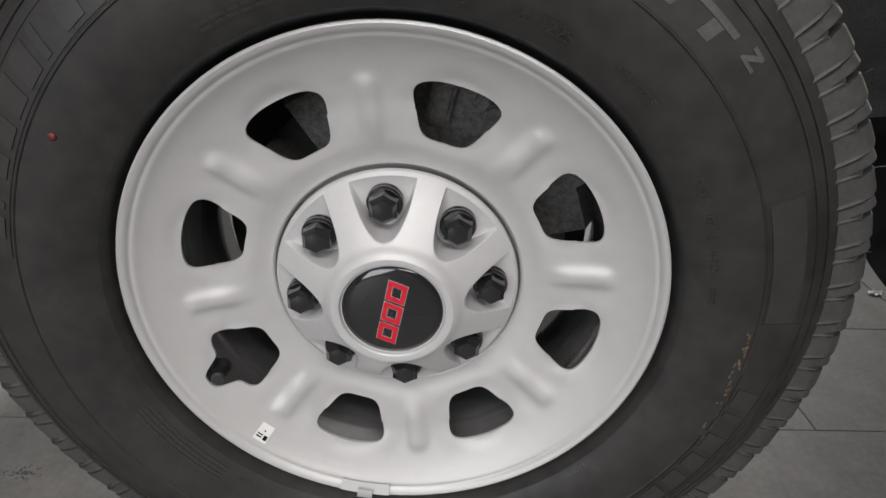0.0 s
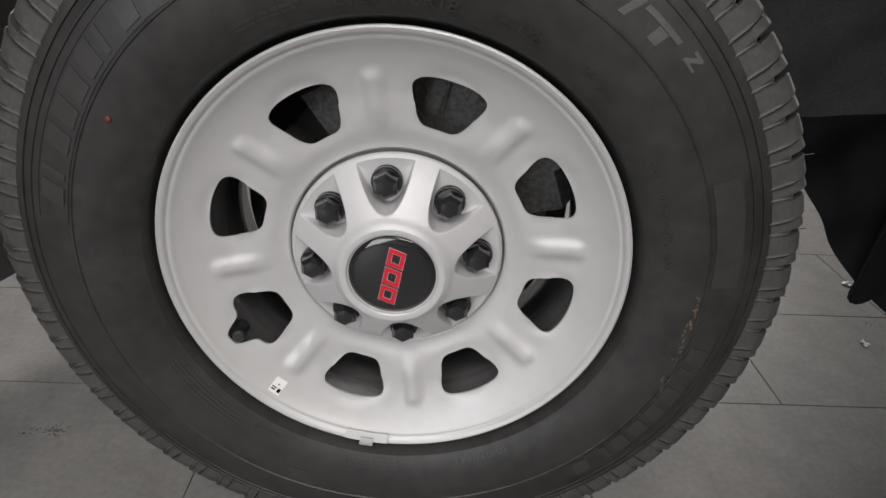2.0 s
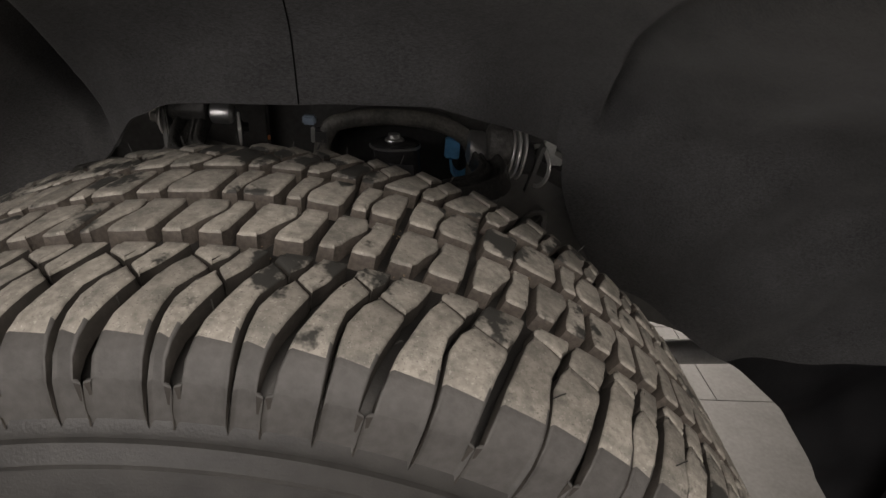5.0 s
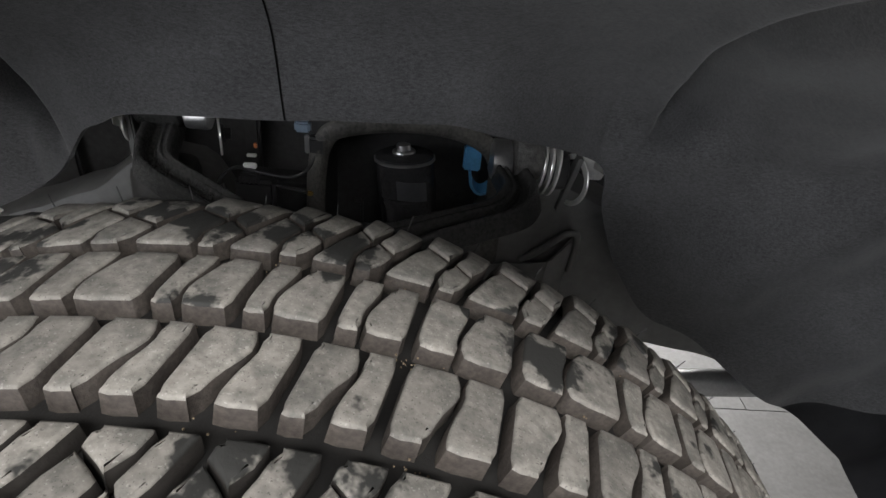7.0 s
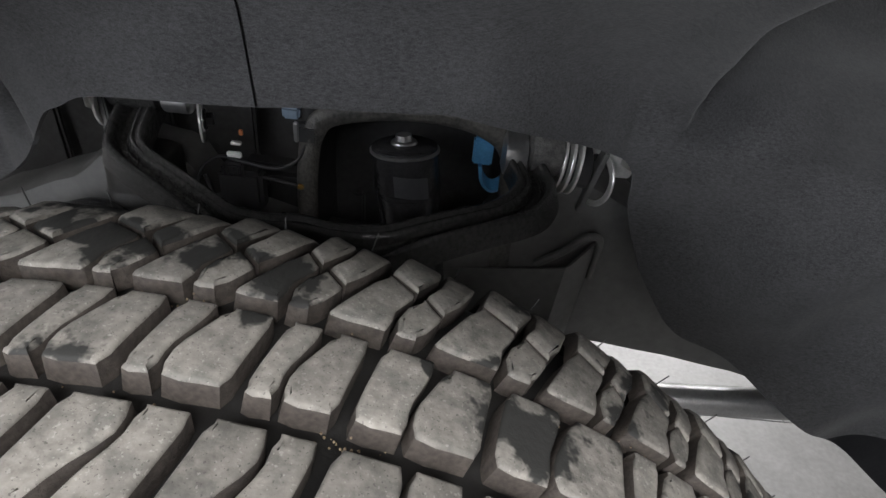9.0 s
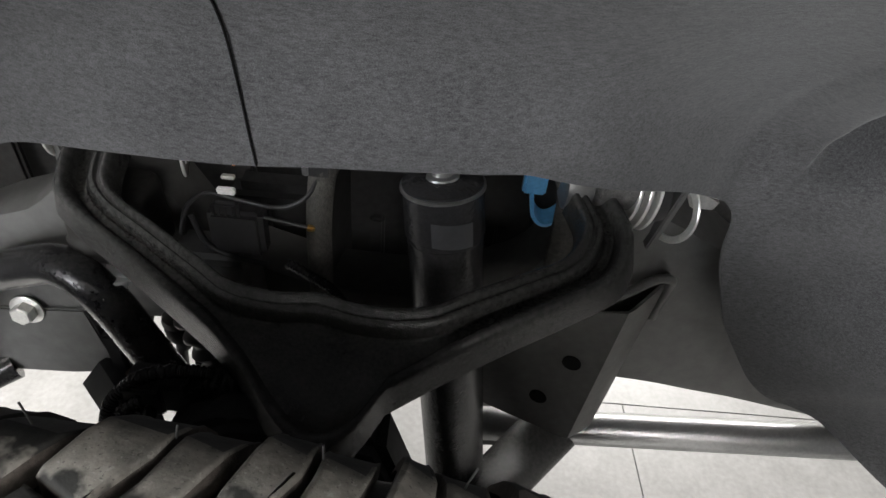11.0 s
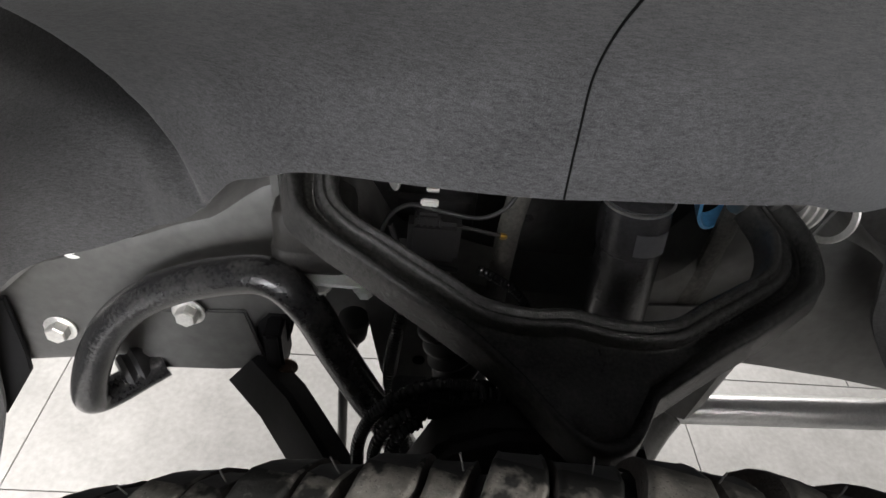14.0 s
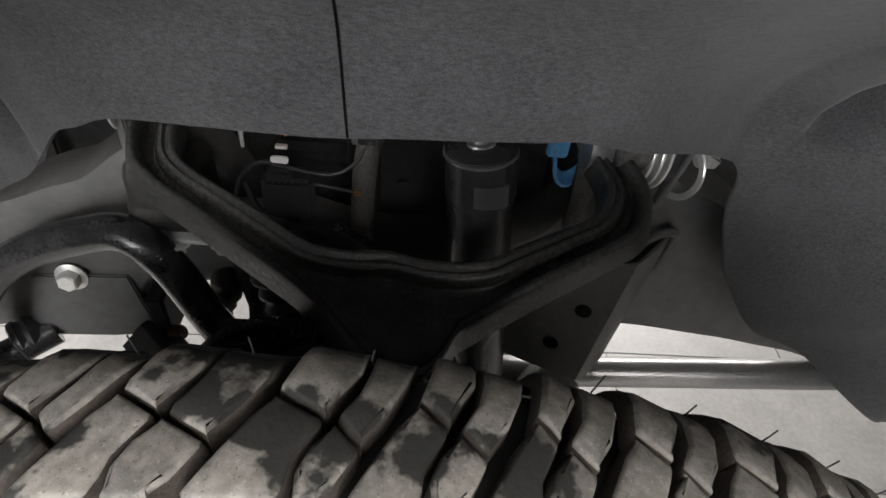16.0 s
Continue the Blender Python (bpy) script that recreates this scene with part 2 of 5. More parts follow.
M_DISC = mat("brake_disc_iron", (0.10, 0.10, 0.10), 0.4, 0.6, 0.15, 40)
M_BRASS = mat("brass", (0.45, 0.30, 0.10), 0.35, 0.9)
M_GREYBLUE = mat("grey_blue_plastic", (0.17, 0.22, 0.28), 0.45)
M_SLATE = mat("slate_grey_label", (0.060, 0.062, 0.068), 0.4)
M_ORANGE = mat("orange_clip", (0.40, 0.13, 0.04), 0.5)
M_BODY = mat("dark_body_paint", (0.01, 0.01, 0.012), 0.25, 0.0, 0.1, 10, coat=0.5)

# ---- builders ----
AX = 0.42
BODY = Matrix.Translation((-0.005, 0.051, 0.185)) @ Matrix.Rotation(radians(2.0), 4, "Z") @ Matrix.Scale(0.786, 4)
PLACE = Matrix()
LAST_EYE = Vector((0.0175, 0.1018, 1.0044))


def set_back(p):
    """Pushes rear frame parts farther in along the camera's last rays, fitting that view."""
    d = p - LAST_EYE
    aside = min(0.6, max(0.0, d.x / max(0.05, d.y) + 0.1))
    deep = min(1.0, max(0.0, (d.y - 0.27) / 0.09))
    return LAST_EYE + d * (1 + 0.27 * aside * deep)


def part(name, bm, material, parent=None, label="", smooth=40):
    me = bpy.data.meshes.new(name)
    bm.transform(PLACE)
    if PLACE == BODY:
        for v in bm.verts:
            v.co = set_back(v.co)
    bmesh.ops.recalc_face_normals(bm, faces=bm.faces)
    for f in bm.faces:
        f.smooth = True
    for e in bm.edges:
        if len(e.link_faces) == 2 and e.calc_face_angle(0) > radians(smooth):
            e.smooth = False
    bm.to_mesh(me)
    bm.free()
    for m in material if isinstance(material, (list, tuple)) else (material,):
        me.materials.append(m)
    ob = new(name, me)
    if parent is not None:
        ob.parent = parent
    if label:
        ob["label"] = label
    return ob


def thing(name, label, category, group="", kind=""):
    return tagged(new(name), label, category, group, kind)


def axis_point(r, y, a):
    """A point at radius r round the wheel's axle, a radians from the top towards +x."""
    return Vector((r * math.sin(a), y, AX + r * math.cos(a)))


def revolve(bm, profile, n=128, place=None, closed=False):
    """Turns a profile of (r, y) round the axle."""
    put = place or axis_point
    rings = [[bm.verts.new(put(r, y, 2 * math.pi * k / n)) for k in range(n)] for r, y in profile]
    pairs = list(zip(rings, rings[1:] + ([rings[0]] if closed else [])))
    if not closed:
        pairs = pairs[: len(rings) - 1]
    for a, b in pairs:
        for k in range(n):
            bm.faces.new((a[k], a[(k + 1) % n], b[(k + 1) % n], b[k]))
    return rings


def glide(points, n=6):
    """A smooth curve through points (Catmull-Rom)."""
    p = [Vector(q) for q in points]
    p = [2 * p[0] - p[1], *p, 2 * p[-1] - p[-2]]
    out = []
    for i in range(1, len(p) - 2):
        for k in range(n):
            t = k / n
            out.append(0.5 * (2 * p[i] + (p[i + 1] - p[i - 1]) * t + (2 * p[i - 1] - 5 * p[i] + 4 * p[i + 1] - p[i + 2]) * t * t + (3 * p[i] - p[i - 1] - 3 * p[i + 1] + p[i + 2]) * t**3))
    return [*out, p[-2]]


def tube(bm, line, radius, n=14, caps=True, radii=None, flat=None):
    """A round tube along a line; flat=(a, b) makes its section an ellipse with axes a and b."""
    line = [Vector(q) for q in line]
    rings, ref = [], None
    for i, q in enumerate(line):
        d = (line[min(i + 1, len(line) - 1)] - line[max(i - 1, 0)]).normalized()
        if ref is None:
            ref = d.cross(Vector((0, 0, 1)) if abs(d.z) < 0.9 else Vector((1, 0, 0))).normalized()
        ref = (ref - d * ref.dot(d)).normalized()
        up = d.cross(ref)
        r = radii[i] if radii else radius
        a, b = flat or (1, 1)
        rings.append([bm.verts.new(q + r * (a * math.cos(2 * math.pi * k / n) * ref + b * math.sin(2 * math.pi * k / n) * up)) for k in range(n)])
    for a, b in zip(rings, rings[1:]):
        for k in range(n):
            bm.faces.new((a[k], a[(k + 1) % n], b[(k + 1) % n], b[k]))
    if caps:
        bm.faces.new(rings[0][::-1])
        bm.faces.new(rings[-1])
    return rings


def prism(bm, outline, depth, bevel=0.0):
    """A plate: an outline of points pushed along depth, with its edges bevelled."""
    depth = Vector(depth)
    a = [bm.verts.new(Vector(q)) for q in outline]
    b = [bm.verts.new(Vector(q) + depth) for q in outline]
    faces = [bm.faces.new(a[::-1]), bm.faces.new(b)]
    for k in range(len(a)):
        faces.append(bm.faces.new((a[k], a[(k + 1) % len(a)], b[(k + 1) % len(a)], b[k])))
    if bevel:
        edges = list({e for f in faces for e in f.edges})
        bmesh.ops.bevel(bm, geom=edges, offset=bevel, segments=2, affect="EDGES")


def box(bm, lo, hi, bevel=0.0):
    x0, y0, z0 = lo
    x1, y1, z1 = hi
    prism(bm, [(x0, y0, z0), (x1, y0, z0), (x1, y1, z0), (x0, y1, z0)], (0, 0, z1 - z0), bevel)


def disc_stack(bm, base, way, rings, n=24, sides=0):
    """Rings of (distance along way, radius), closed at both ends."""
    base, way = Vector(base), Vector(way).normalized()
    ref = way.cross(Vector((0, 0, 1)) if abs(way.z) < 0.9 else Vector((1, 0, 0))).normalized()
    up = way.cross(ref)
    n = sides or n
    made = [[bm.verts.new(base + way * d + r * (math.cos(2 * math.pi * (k + 0.5) / n) * ref + math.sin(2 * math.pi * (k + 0.5) / n) * up)) for k in range(n)] for d, r in rings]
    for a, b in zip(made, made[1:]):
        for k in range(n):
            bm.faces.new((a[k], a[(k + 1) % n], b[(k + 1) % n], b[k]))
    bm.faces.new(made[0][::-1])
    bm.faces.new(made[-1])


def shell(bm, grid, thick):
    """A sheet through a grid of points, given a thickness along its normals."""
    rows, cols = len(grid), len(grid[0])
    g = [[Vector(q) for q in row] for row in grid]

    def normal(i, j):
        u = g[min(i + 1, rows - 1)][j] - g[max(i - 1, 0)][j]
        v = g[i][min(j + 1, cols - 1)] - g[i][max(j - 1, 0)]
        w = u.cross(v)
        return w.normalized() if w.length > 1e-9 else Vector((0, 1, 0))

    top = [[bm.verts.new(g[i][j]) for j in range(cols)] for i in range(rows)]
    low = [[bm.verts.new(g[i][j] + thick * normal(i, j)) for j in range(cols)] for i in range(rows)]
    for i in range(rows - 1):
        for j in range(cols - 1):
            bm.faces.new((top[i][j], top[i][j + 1], top[i + 1][j + 1], top[i + 1][j]))
            bm.faces.new((low[i][j], low[i + 1][j], low[i + 1][j + 1], low[i][j + 1]))
    rim = [(0, j) for j in range(cols)] + [(i, cols - 1) for i in range(1, rows)] + [(rows - 1, j) for j in range(cols - 2, -1, -1)] + [(i, 0) for i in range(rows - 2, 0, -1)]
    for (a, b), (c, d) in zip(rim, rim[1:] + rim[:1]):
        bm.faces.new((top[a][b], low[a][b], low[c][d], top[c][d]))


# ---- room ----
bm = bmesh.new()
box(bm, (-6, -6, -0.12), (8, 7, -0.004))
floor = tagged(part("floor", bm, M_JOINT), "grey tiled showroom floor with dark joints", "floor", kind="structure")
for name, lo, hi in (("wall_north", (-6, 7, 0), (8, 7.2, 3.6)), ("wall_south", (-6, -6.2, 0), (8, -6, 3.6)), ("wall_west", (-6.2, -6, 0), (-6, 7, 3.6)), ("wall_east", (8, -6, 0), (8.2, 7, 3.6))):
    bm = bmesh.new()
    box(bm, lo, hi)
    tagged(part(name, bm, M_WALL), "plain white painted showroom wall", "wall", kind="structure")
bm = bmesh.new()
box(bm, (-6.2, -6.2, 3.6), (8.2, 7.2, 3.8))
tagged(part("ceiling", bm, M_WALL), "plain white showroom ceiling", "ceiling", kind="structure")

# ---- wheel ----
wheel = thing("wheel", "silver steel truck wheel and black all-terrain tyre on a tiled floor", "wheel")
PH = 2.085  # angle of the first hand hole, from +x towards the top
HOLE_A = [math.pi / 2 - (PH - k * math.pi / 4) for k in range(8)]


def rim_y(r):
    """Depth of the painted disc face behind the lip, by radius."""
    prof = [(0.0, 0.030), (0.06, 0.036), (0.1215, 0.0475), (0.130, 0.0462), (0.145, 0.0405), (0.165, 0.0355), (0.182, 0.0325), (0.196, 0.0280), (0.208, 0.0235), (0.222, 0.0160), (0.231, 0.0098), (0.2365, 0.0052), (0.2390, 0.0046), (0.2405, 0.0022), (0.2440, -0.0006), (0.2485, 0.0005)]
    # a cubic through the profile, so that the face rolls smoothly
    n = len(prof) - 1
    slope = [(prof[min(k + 1, n)][1] - prof[max(k - 1, 0)][1]) / (prof[min(k + 1, n)][0] - prof[max(k - 1, 0)][0]) for k in range(n + 1)]
    for k in range(n):
        (r0, y0), (r1, y1) = prof[k], prof[k + 1]
        if r <= r1:
            w = r1 - r0
            t = (r - r0) / w
            return (2 * t**3 - 3 * t**2 + 1) * y0 + (t**3 - 2 * t**2 + t) * w * slope[k] + (3 * t**2 - 2 * t**3) * y1 + (t**3 - t**2) * w * slope[k + 1]
    return prof[-1][1]


def face_y(r, a):
    """The disc face with a pressed rib between each two hand holes and a raised rim round each hole."""
    y = rim_y(r)
    k = round((a - HOLE_A[0]) / (math.pi / 4))
    da = a - HOLE_A[0] - k * math.pi / 4
    rib = abs(abs(da) - math.pi / 8) * r
    rise, fall = max(0.0, min(1.0, (r - 0.136) / 0.034)), max(0.0, min(1.0, (0.208 - r) / 0.012))
    along = rise * rise * (3 - 2 * rise) * fall * fall * (3 - 2 * fall)
    y -= 0.0038 * along * math.exp(-((rib / 0.0095) ** 3))
    y += 0.0010 * math.exp(-(((rib - 0.018) / 0.010) ** 2)) * along
    q = math.hypot((abs(da) * r) / 0.036, (r - 0.1775) / 0.029)
    y += 0.0018 * math.exp(-(((q - 1.0) / 0.25) ** 2))
    return y


def hole_edge(t):
    """The outline of a hand hole as (radius, angle), t in 0..1: a rounded trapezium, wider outside."""
    c, s = math.cos(2 * math.pi * t), math.sin(2 * math.pi * t)
    p = 4.4
    d = (abs(c) ** p + abs(s) ** p) ** (-1 / p)
    u, v = d * c, d * s
    return 0.1758 + 0.0270 * v - (0.003 * u * u if v > 0 else 0), u * (0.0315 + 0.0068 * v) / 0.1758


bm = bmesh.new()
NR, NH = 16, 96
for k in range(8):
    a0 = HOLE_A[k]
    ring_in = []
    # sector boundary as a closed loop of (r, a), in step with the hole's outline
    loops = []
    for j in range(NH):
        t = j / NH
        rh, ah = hole_edge(t)
        if k == 6 and t < 0.5:
            # notch for the valve in the outer side of this hole
            rh += 0.0190 * math.exp(-(((ah + 0.020) * 0.2 / 0.0145) ** 4))
        c, s = math.cos(2 * math.pi * t), math.sin(2 * math.pi * t)
        m = max(abs(c), abs(s))
        ro, ao = 0.1775 + (0.0515 if s > 0 else 0.0550) * s / m, math.pi / 8 * c / m
        loops.append([(rh + (ro - rh) * (i / NR), a0 + ah + (ao - ah) * (i / NR)) for i in range(NR + 1)])
    grid = [[bm.verts.new(axis_point(r, face_y(r, a), a)) for r, a in lp] for lp in loops]
    for j in range(NH):
        for i in range(NR):
            bm.faces.new((grid[j][i], grid[(j + 1) % NH][i], grid[(j + 1) % NH][i + 1], grid[j][i + 1]))
    back = [bm.verts.new(v.co + Vector((0, 0.0026, 0))) for v in (g[0] for g in grid)]
    for j in range(NH):
        bm.faces.new((grid[j][0], back[j], back[(j + 1) % NH], grid[(j + 1) % NH][0]))
bmesh.ops.remove_doubles(bm, verts=bm.verts, dist=0.0006)
# outer flange, lip and barrel
lip = [(r, rim_y(r)) for r in (0.229, 0.231, 0.233, 0.235, 0.2365, 0.238, 0.239, 0.240, 0.2407, 0.2415, 0.243)] + [(0.2455, -0.0012), (0.2478, 0.0002), (0.248, 0.004), (0.245, 0.008), (0.236, 0.010)]
revolve(bm, lip, 160)
revolve(bm, [(0.1225, rim_y(0.1225)), (0.1208, 0.0485), (0.1198, 0.051), (0.1192, 0.058), (0.112, 0.060), (0.10, 0.050), (0.06, 0.050), (0.03, 0.05)], 64)
rim = part("rim", bm, M_SILVER, wheel, "silver painted steel rim with eight hand holes", 50)

bm = bmesh.new()
revolve(bm, [(0.236, 0.012), (0.229, 0.03), (0.225, 0.06), (0.223, 0.20), (0.232, 0.222), (0.246, 0.226), (0.246, 0.222), (0.230, 0.216), (0.219, 0.2), (0.215, 0.16), (0.206, 0.145), (0.204, 0.120), (0.204, 0.082), (0.206, 0.070), (0.212, 0.058), (0.219, 0.047), (0.225, 0.034), (0.229, 0.022)], 128)
part("barrel", bm, M_BARREL, rim, "dark satin rim barrel", 40)

# centre cap with eight scalloped pockets
CAP_A = math.radians(-6.5)


def cap_y(r):
    prof = [(0.0, -0.004), (0.047, -0.004), (0.0485, -0.0075), (0.055, -0.0085), (0.060, -0.004), (0.064, 0.001), (0.080, 0.012), (0.100, 0.027), (0.112, 0.0375), (0.1165, 0.042), (0.1175, 0.047)]
    for (r0, y0), (r1, y1) in zip(prof, prof[1:]):
        if r <= r1:
            return y0 + (y1 - y0) * (r - r0) / (r1 - r0)
    return prof[-1][1]


def pocket_edge(shrink=0.0):
    """Outline of a nut pocket as (radius, sideways) points: a shield, wide outside, rounded towards the hub; with the sector's border in step."""
    out = []
    top, low = 0.1135 - shrink, 0.0645 + shrink * 1.3
    wide = 0.0315 - shrink * 1.15

    def half(r):
        return wide * max(0.0, (r - low) / (top - low)) ** 0.5

    for k in range(20):
        t = k / 20
        out.append(((top, wide * (2 * t - 1)), (0.1165, (2 * t - 1) * math.pi / 8)))
    for side in (1, -1):
        pts = []
        for k in range(24):
            t = k / 24
            r = low + (top - low) * (1 - t) ** 2
            edge = (0.1165 - 0.0565 * t / 0.75, math.pi / 8) if t <= 0.75 else (0.060, math.pi / 8 * (1 - (t - 0.75) / 0.25))
            pts.append(((r, side * half(r)), (edge[0], side * edge[1])))
        if side < 0:
            pts = [((low, 0.0), (0.060, 0.0))] + pts[:0:-1]
        out += pts
    return out


bm = bmesh.new()
face, chamfer, floor_in, floor_deep = pocket_edge(), pocket_edge(0.0007), pocket_edge(0.0025), pocket_edge(0.009)
for k in range(8):
    a0 = CAP_A + k * math.pi / 4
    rows = []
    for e, c, f, g in zip(face, chamfer, floor_in, floor_deep):
        (r, s), (rb, ab) = e
        ah = s / r
        line = []
        for i in range(6):
            t = 1 - i / 5
            rr, aa = r + (rb - r) * t, ah + (ab - ah) * t
            line.append(axis_point(rr, cap_y(rr), a0 + aa))
        (r1, s1), (r2, s2), (r3, s3) = c[0], f[0], g[0]
        line.append(axis_point(r1, cap_y(r1) + 0.0008, a0 + s1 / r1))
        deep = 0.0375 + 0.003 * (r2 - 0.09) / 0.03
        line.append(axis_point(r2, max(deep, cap_y(r2) + 0.001), a0 + s2 / r2))
        line.append(axis_point(r3, max(0.040, cap_y(r3) + 0.001), a0 + s3 / r3))
        rows.append([bm.verts.new(p) for p in line])
    n = len(rows)
    for j in range(n):
        for i in range(len(rows[0]) - 1):
            bm.faces.new((rows[j][i], rows[(j + 1) % n][i], rows[(j + 1) % n][i + 1], rows[j][i + 1]))
    bm.faces.new([row[-1] for row in rows])
revolve(bm, [(0.0005, -0.004), (0.04, -0.004), (0.047, -0.004), (0.0478, -0.0068), (0.0488, -0.0078), (0.052, -0.0085), (0.055, -0.0084), (0.058, -0.0064), (0.0603, -0.0037)], 128)
revolve(bm, [(0.1165, 0.042), (0.1172, 0.0435), (0.1175, 0.047)], 160)
bmesh.ops.remove_doubles(bm, verts=bm.verts, dist=0.00025)
cap = part("centre_cap", bm, M_CAP, wheel, "silver plastic centre cap with eight nut pockets", 28)
bm = bmesh.new()
revolve(bm, [(0.0005, -0.0088), (0.02, -0.0085), (0.038, -0.0072), (0.0445, -0.0055), (0.0462, -0.0038)], 96)
badge = part("badge", bm, M_GLOSS, cap, "domed gloss black badge")


def strokes(bm, pieces, place, h):
    for pts in pieces:
        a = [bm.verts.new(place(x, y, 0.0)) for x, y in pts]
        b = [bm.verts.new(place(x, y, h)) for x, y in pts]
        bm.faces.new(b)
        for k in range(len(a)):
            bm.faces.new((a[k], a[(k + 1) % len(a)], b[(k + 1) % len(a)], b[k]))


# the emblem: three plain slanted frames with chrome edges
EM = math.radians(101)


def on_badge(x, y, h):
    u, v = x * math.cos(EM) + y * math.sin(EM), -x * math.sin(EM) + y * math.cos(EM)
    r = math.hypot(u, v)
    return Vector((u, -0.0086 + 1.0 * r * r - h, AX + v))


def hollow(x0, x1, w, wide, grow):
    """Four strokes round an empty slanted box."""
    a, b, y = x0 - grow, x1 + grow, wide + grow
    t = w + 2 * grow
    boxes = [(a, -y, b, -y + t), (a, y - t, b, y), (a, -y + t, a + t, y - t), (b - t, -y + t, b, y - t)]
    return [[(x + 0.18 * v, v) for x, v in ((p, q), (r, q), (r, u), (p, u))] for p, q, r, u in boxes]


for grow, h, m, nm in ((0.0007, 0.0004, M_CHROME, "emblem_edge"), (0.0, 0.0009, M_RED, "emblem_bar")):
    for x0, x1 in ((-0.0315, -0.0125), (-0.0095, 0.0095), (0.0125, 0.0315)):
        bm = bmesh.new()
        strokes(bm, hollow(x0, x1, 0.0042, 0.0088, grow), on_badge, h)
        part(nm, bm, m, badge, "chrome edge" if grow else "red enamel bar")

# lug nuts
for k in range(8):
    a = CAP_A + k * math.pi / 4
    c = axis_point(0.090, 0.044, a)
    bm = bmesh.new()
    disc_stack(bm, c, (0, -1, 0), [(0, 0.0165), (0.006, 0.0165), (0.0075, 0.0155), (0.009, 0.0165), (0.012, 0.0165), (0.0135, 0.0152), (0.016, 0.0152)], 28)
    disc_stack(bm, c + Vector((0, -0.016, 0)), (0, -1, 0), [(0, 0.0148), (0.010, 0.0142), (0.0145, 0.010), (0.0155, 0.006)], sides=6)
    part("lug_nut", bm, M_NUT, wheel, "glossy black lug nut cover", 25)
# valve stem, balance weight, inspection label
va = radians(-121.0)
bm = bmesh.new()
c = axis_point(0.2185, 0.044, va)
d = axis_point(0.2085, 0.004, va) - c
disc_stack(bm, c, d, [(0, 0.0095), (0.006, 0.0085), (0.012, 0.0060), (0.013, 0.0072), (0.014, 0.0078), (0.026, 0.0072), (0.028, 0.0055)], 18)
part("valve_stem", bm, M_PLASTIC, wheel, "black rubber tyre valve with cap", 35)


def to_a(deg):
    return math.pi / 2 - math.radians(deg)


wa = to_a(-97.5)
bm = bmesh.new()
g = [[axis_point(0.2385 + 0.0095 * (i / 4 - 0.5), 0.0035 - 0.006 * (i / 4) - 0.002, wa + 0.053 * (j / 8 - 0.5) / 0.24) for j in range(9)] for i in range(5)]
shell(bm, g, 0.004)
weight = part("balance_weight", bm, M_SILVER, wheel, "grey clip-on balance weight")
bm = bmesh.new()
g = [[axis_point(0.243 + 0.012 * (i / 4 - 0.5), -0.0055 - 0.0012 * math.sin(i / 4 * math.pi), wa - 0.003 + 0.016 * (j / 4 - 0.5) / 0.24) for j in range(5)] for i in range(5)]
shell(bm, g, 0.003)
part("clip", bm, M_CAP, weight)
bm = bmesh.new()
la = to_a(-128.5)
g = [[axis_point(0.2245 + 0.016 * (i / 4 - 0.5), rim_y(0.2245 + 0.016 * (i / 4 - 0.5)) - 0.0012, la + 0.015 * (j / 4 - 0.5) / 0.2245) for j in range(5)] for i in range(5)]
shell(bm, g, 0.0006)
tag = part("paper_label", bm, M_LABEL, wheel, "small white inspection label with black print")
for dr, da, w, h in ((0.0035, -0.004, 0.004, 0.004), (0.0042, 0.003, 0.006, 0.001), (0.002, 0.003, 0.006, 0.001), (-0.002, 0.0, 0.002, 0.001)):
    bm = bmesh.new()
    g = [[axis_point(0.2245 + dr + h * (i - 0.5), rim_y(0.2245 + dr + h * (i - 0.5)) - 0.0022, la + (da + w * (j - 0.5)) / 0.2245) for j in range(2)] for i in range(2)]
    shell(bm, g, 0.0008)
    part("print_bar", bm, M_INK, tag)

# ---- tyre ----
SIDE = [(0.2470, 0.016), (0.2492, 0.013), (0.2525, 0.003), (0.2555, -0.0050), (0.2575, -0.0095), (0.263, -0.0135), (0.275, -0.0195), (0.290, -0.0245), (0.305, -0.0273), (0.3135, -0.0280), (0.3145, -0.0292), (0.3155, -0.0292), (0.3165, -0.0280), (0.330, -0.0268), (0.345, -0.0238), (0.3555, -0.0203), (0.3562, -0.0213), (0.3572, -0.0210), (0.358, -0.0193), (0.366, -0.0158), (0.3668, -0.0170), (0.368, -0.0165), (0.3688, -0.0142), (0.372, -0.0138)]
MID = 0.1125
GROOVE_R = 0.4095
under = [(0.380, -0.009), (0.388, -0.002), (0.396, 0.010), (0.403, 0.022), (0.4075, 0.04), (GROOVE_R, 0.07), (GROOVE_R + 0.0006, MID)]
half = SIDE + under
inner_side = [(GROOVE_R, 0.155), (0.4085, 0.190), (0.4060, 0.206), (0.4015, 0.222), (0.3970, 0.2295), (0.3890, 0.2370), (0.3800, 0.2425), (0.3700, 0.2462), (0.3620, 0.2470)]
prof = half + inner_side + [(r, 2 * MID - y) for r, y in SIDE[-9::-1]]
bm = bmesh.new()
revolve(bm, prof, 220)
tyre = part("tyre", bm, M_SIDEWALL, wheel, "black all-terrain truck tyre with dusty tread", 30)

PITCH = 65
STEP = 2 * math.pi / PITCH


def crown(y):
    t = abs(y - MID) / 0.11
    return 0.4212 - 0.0022 * t * t


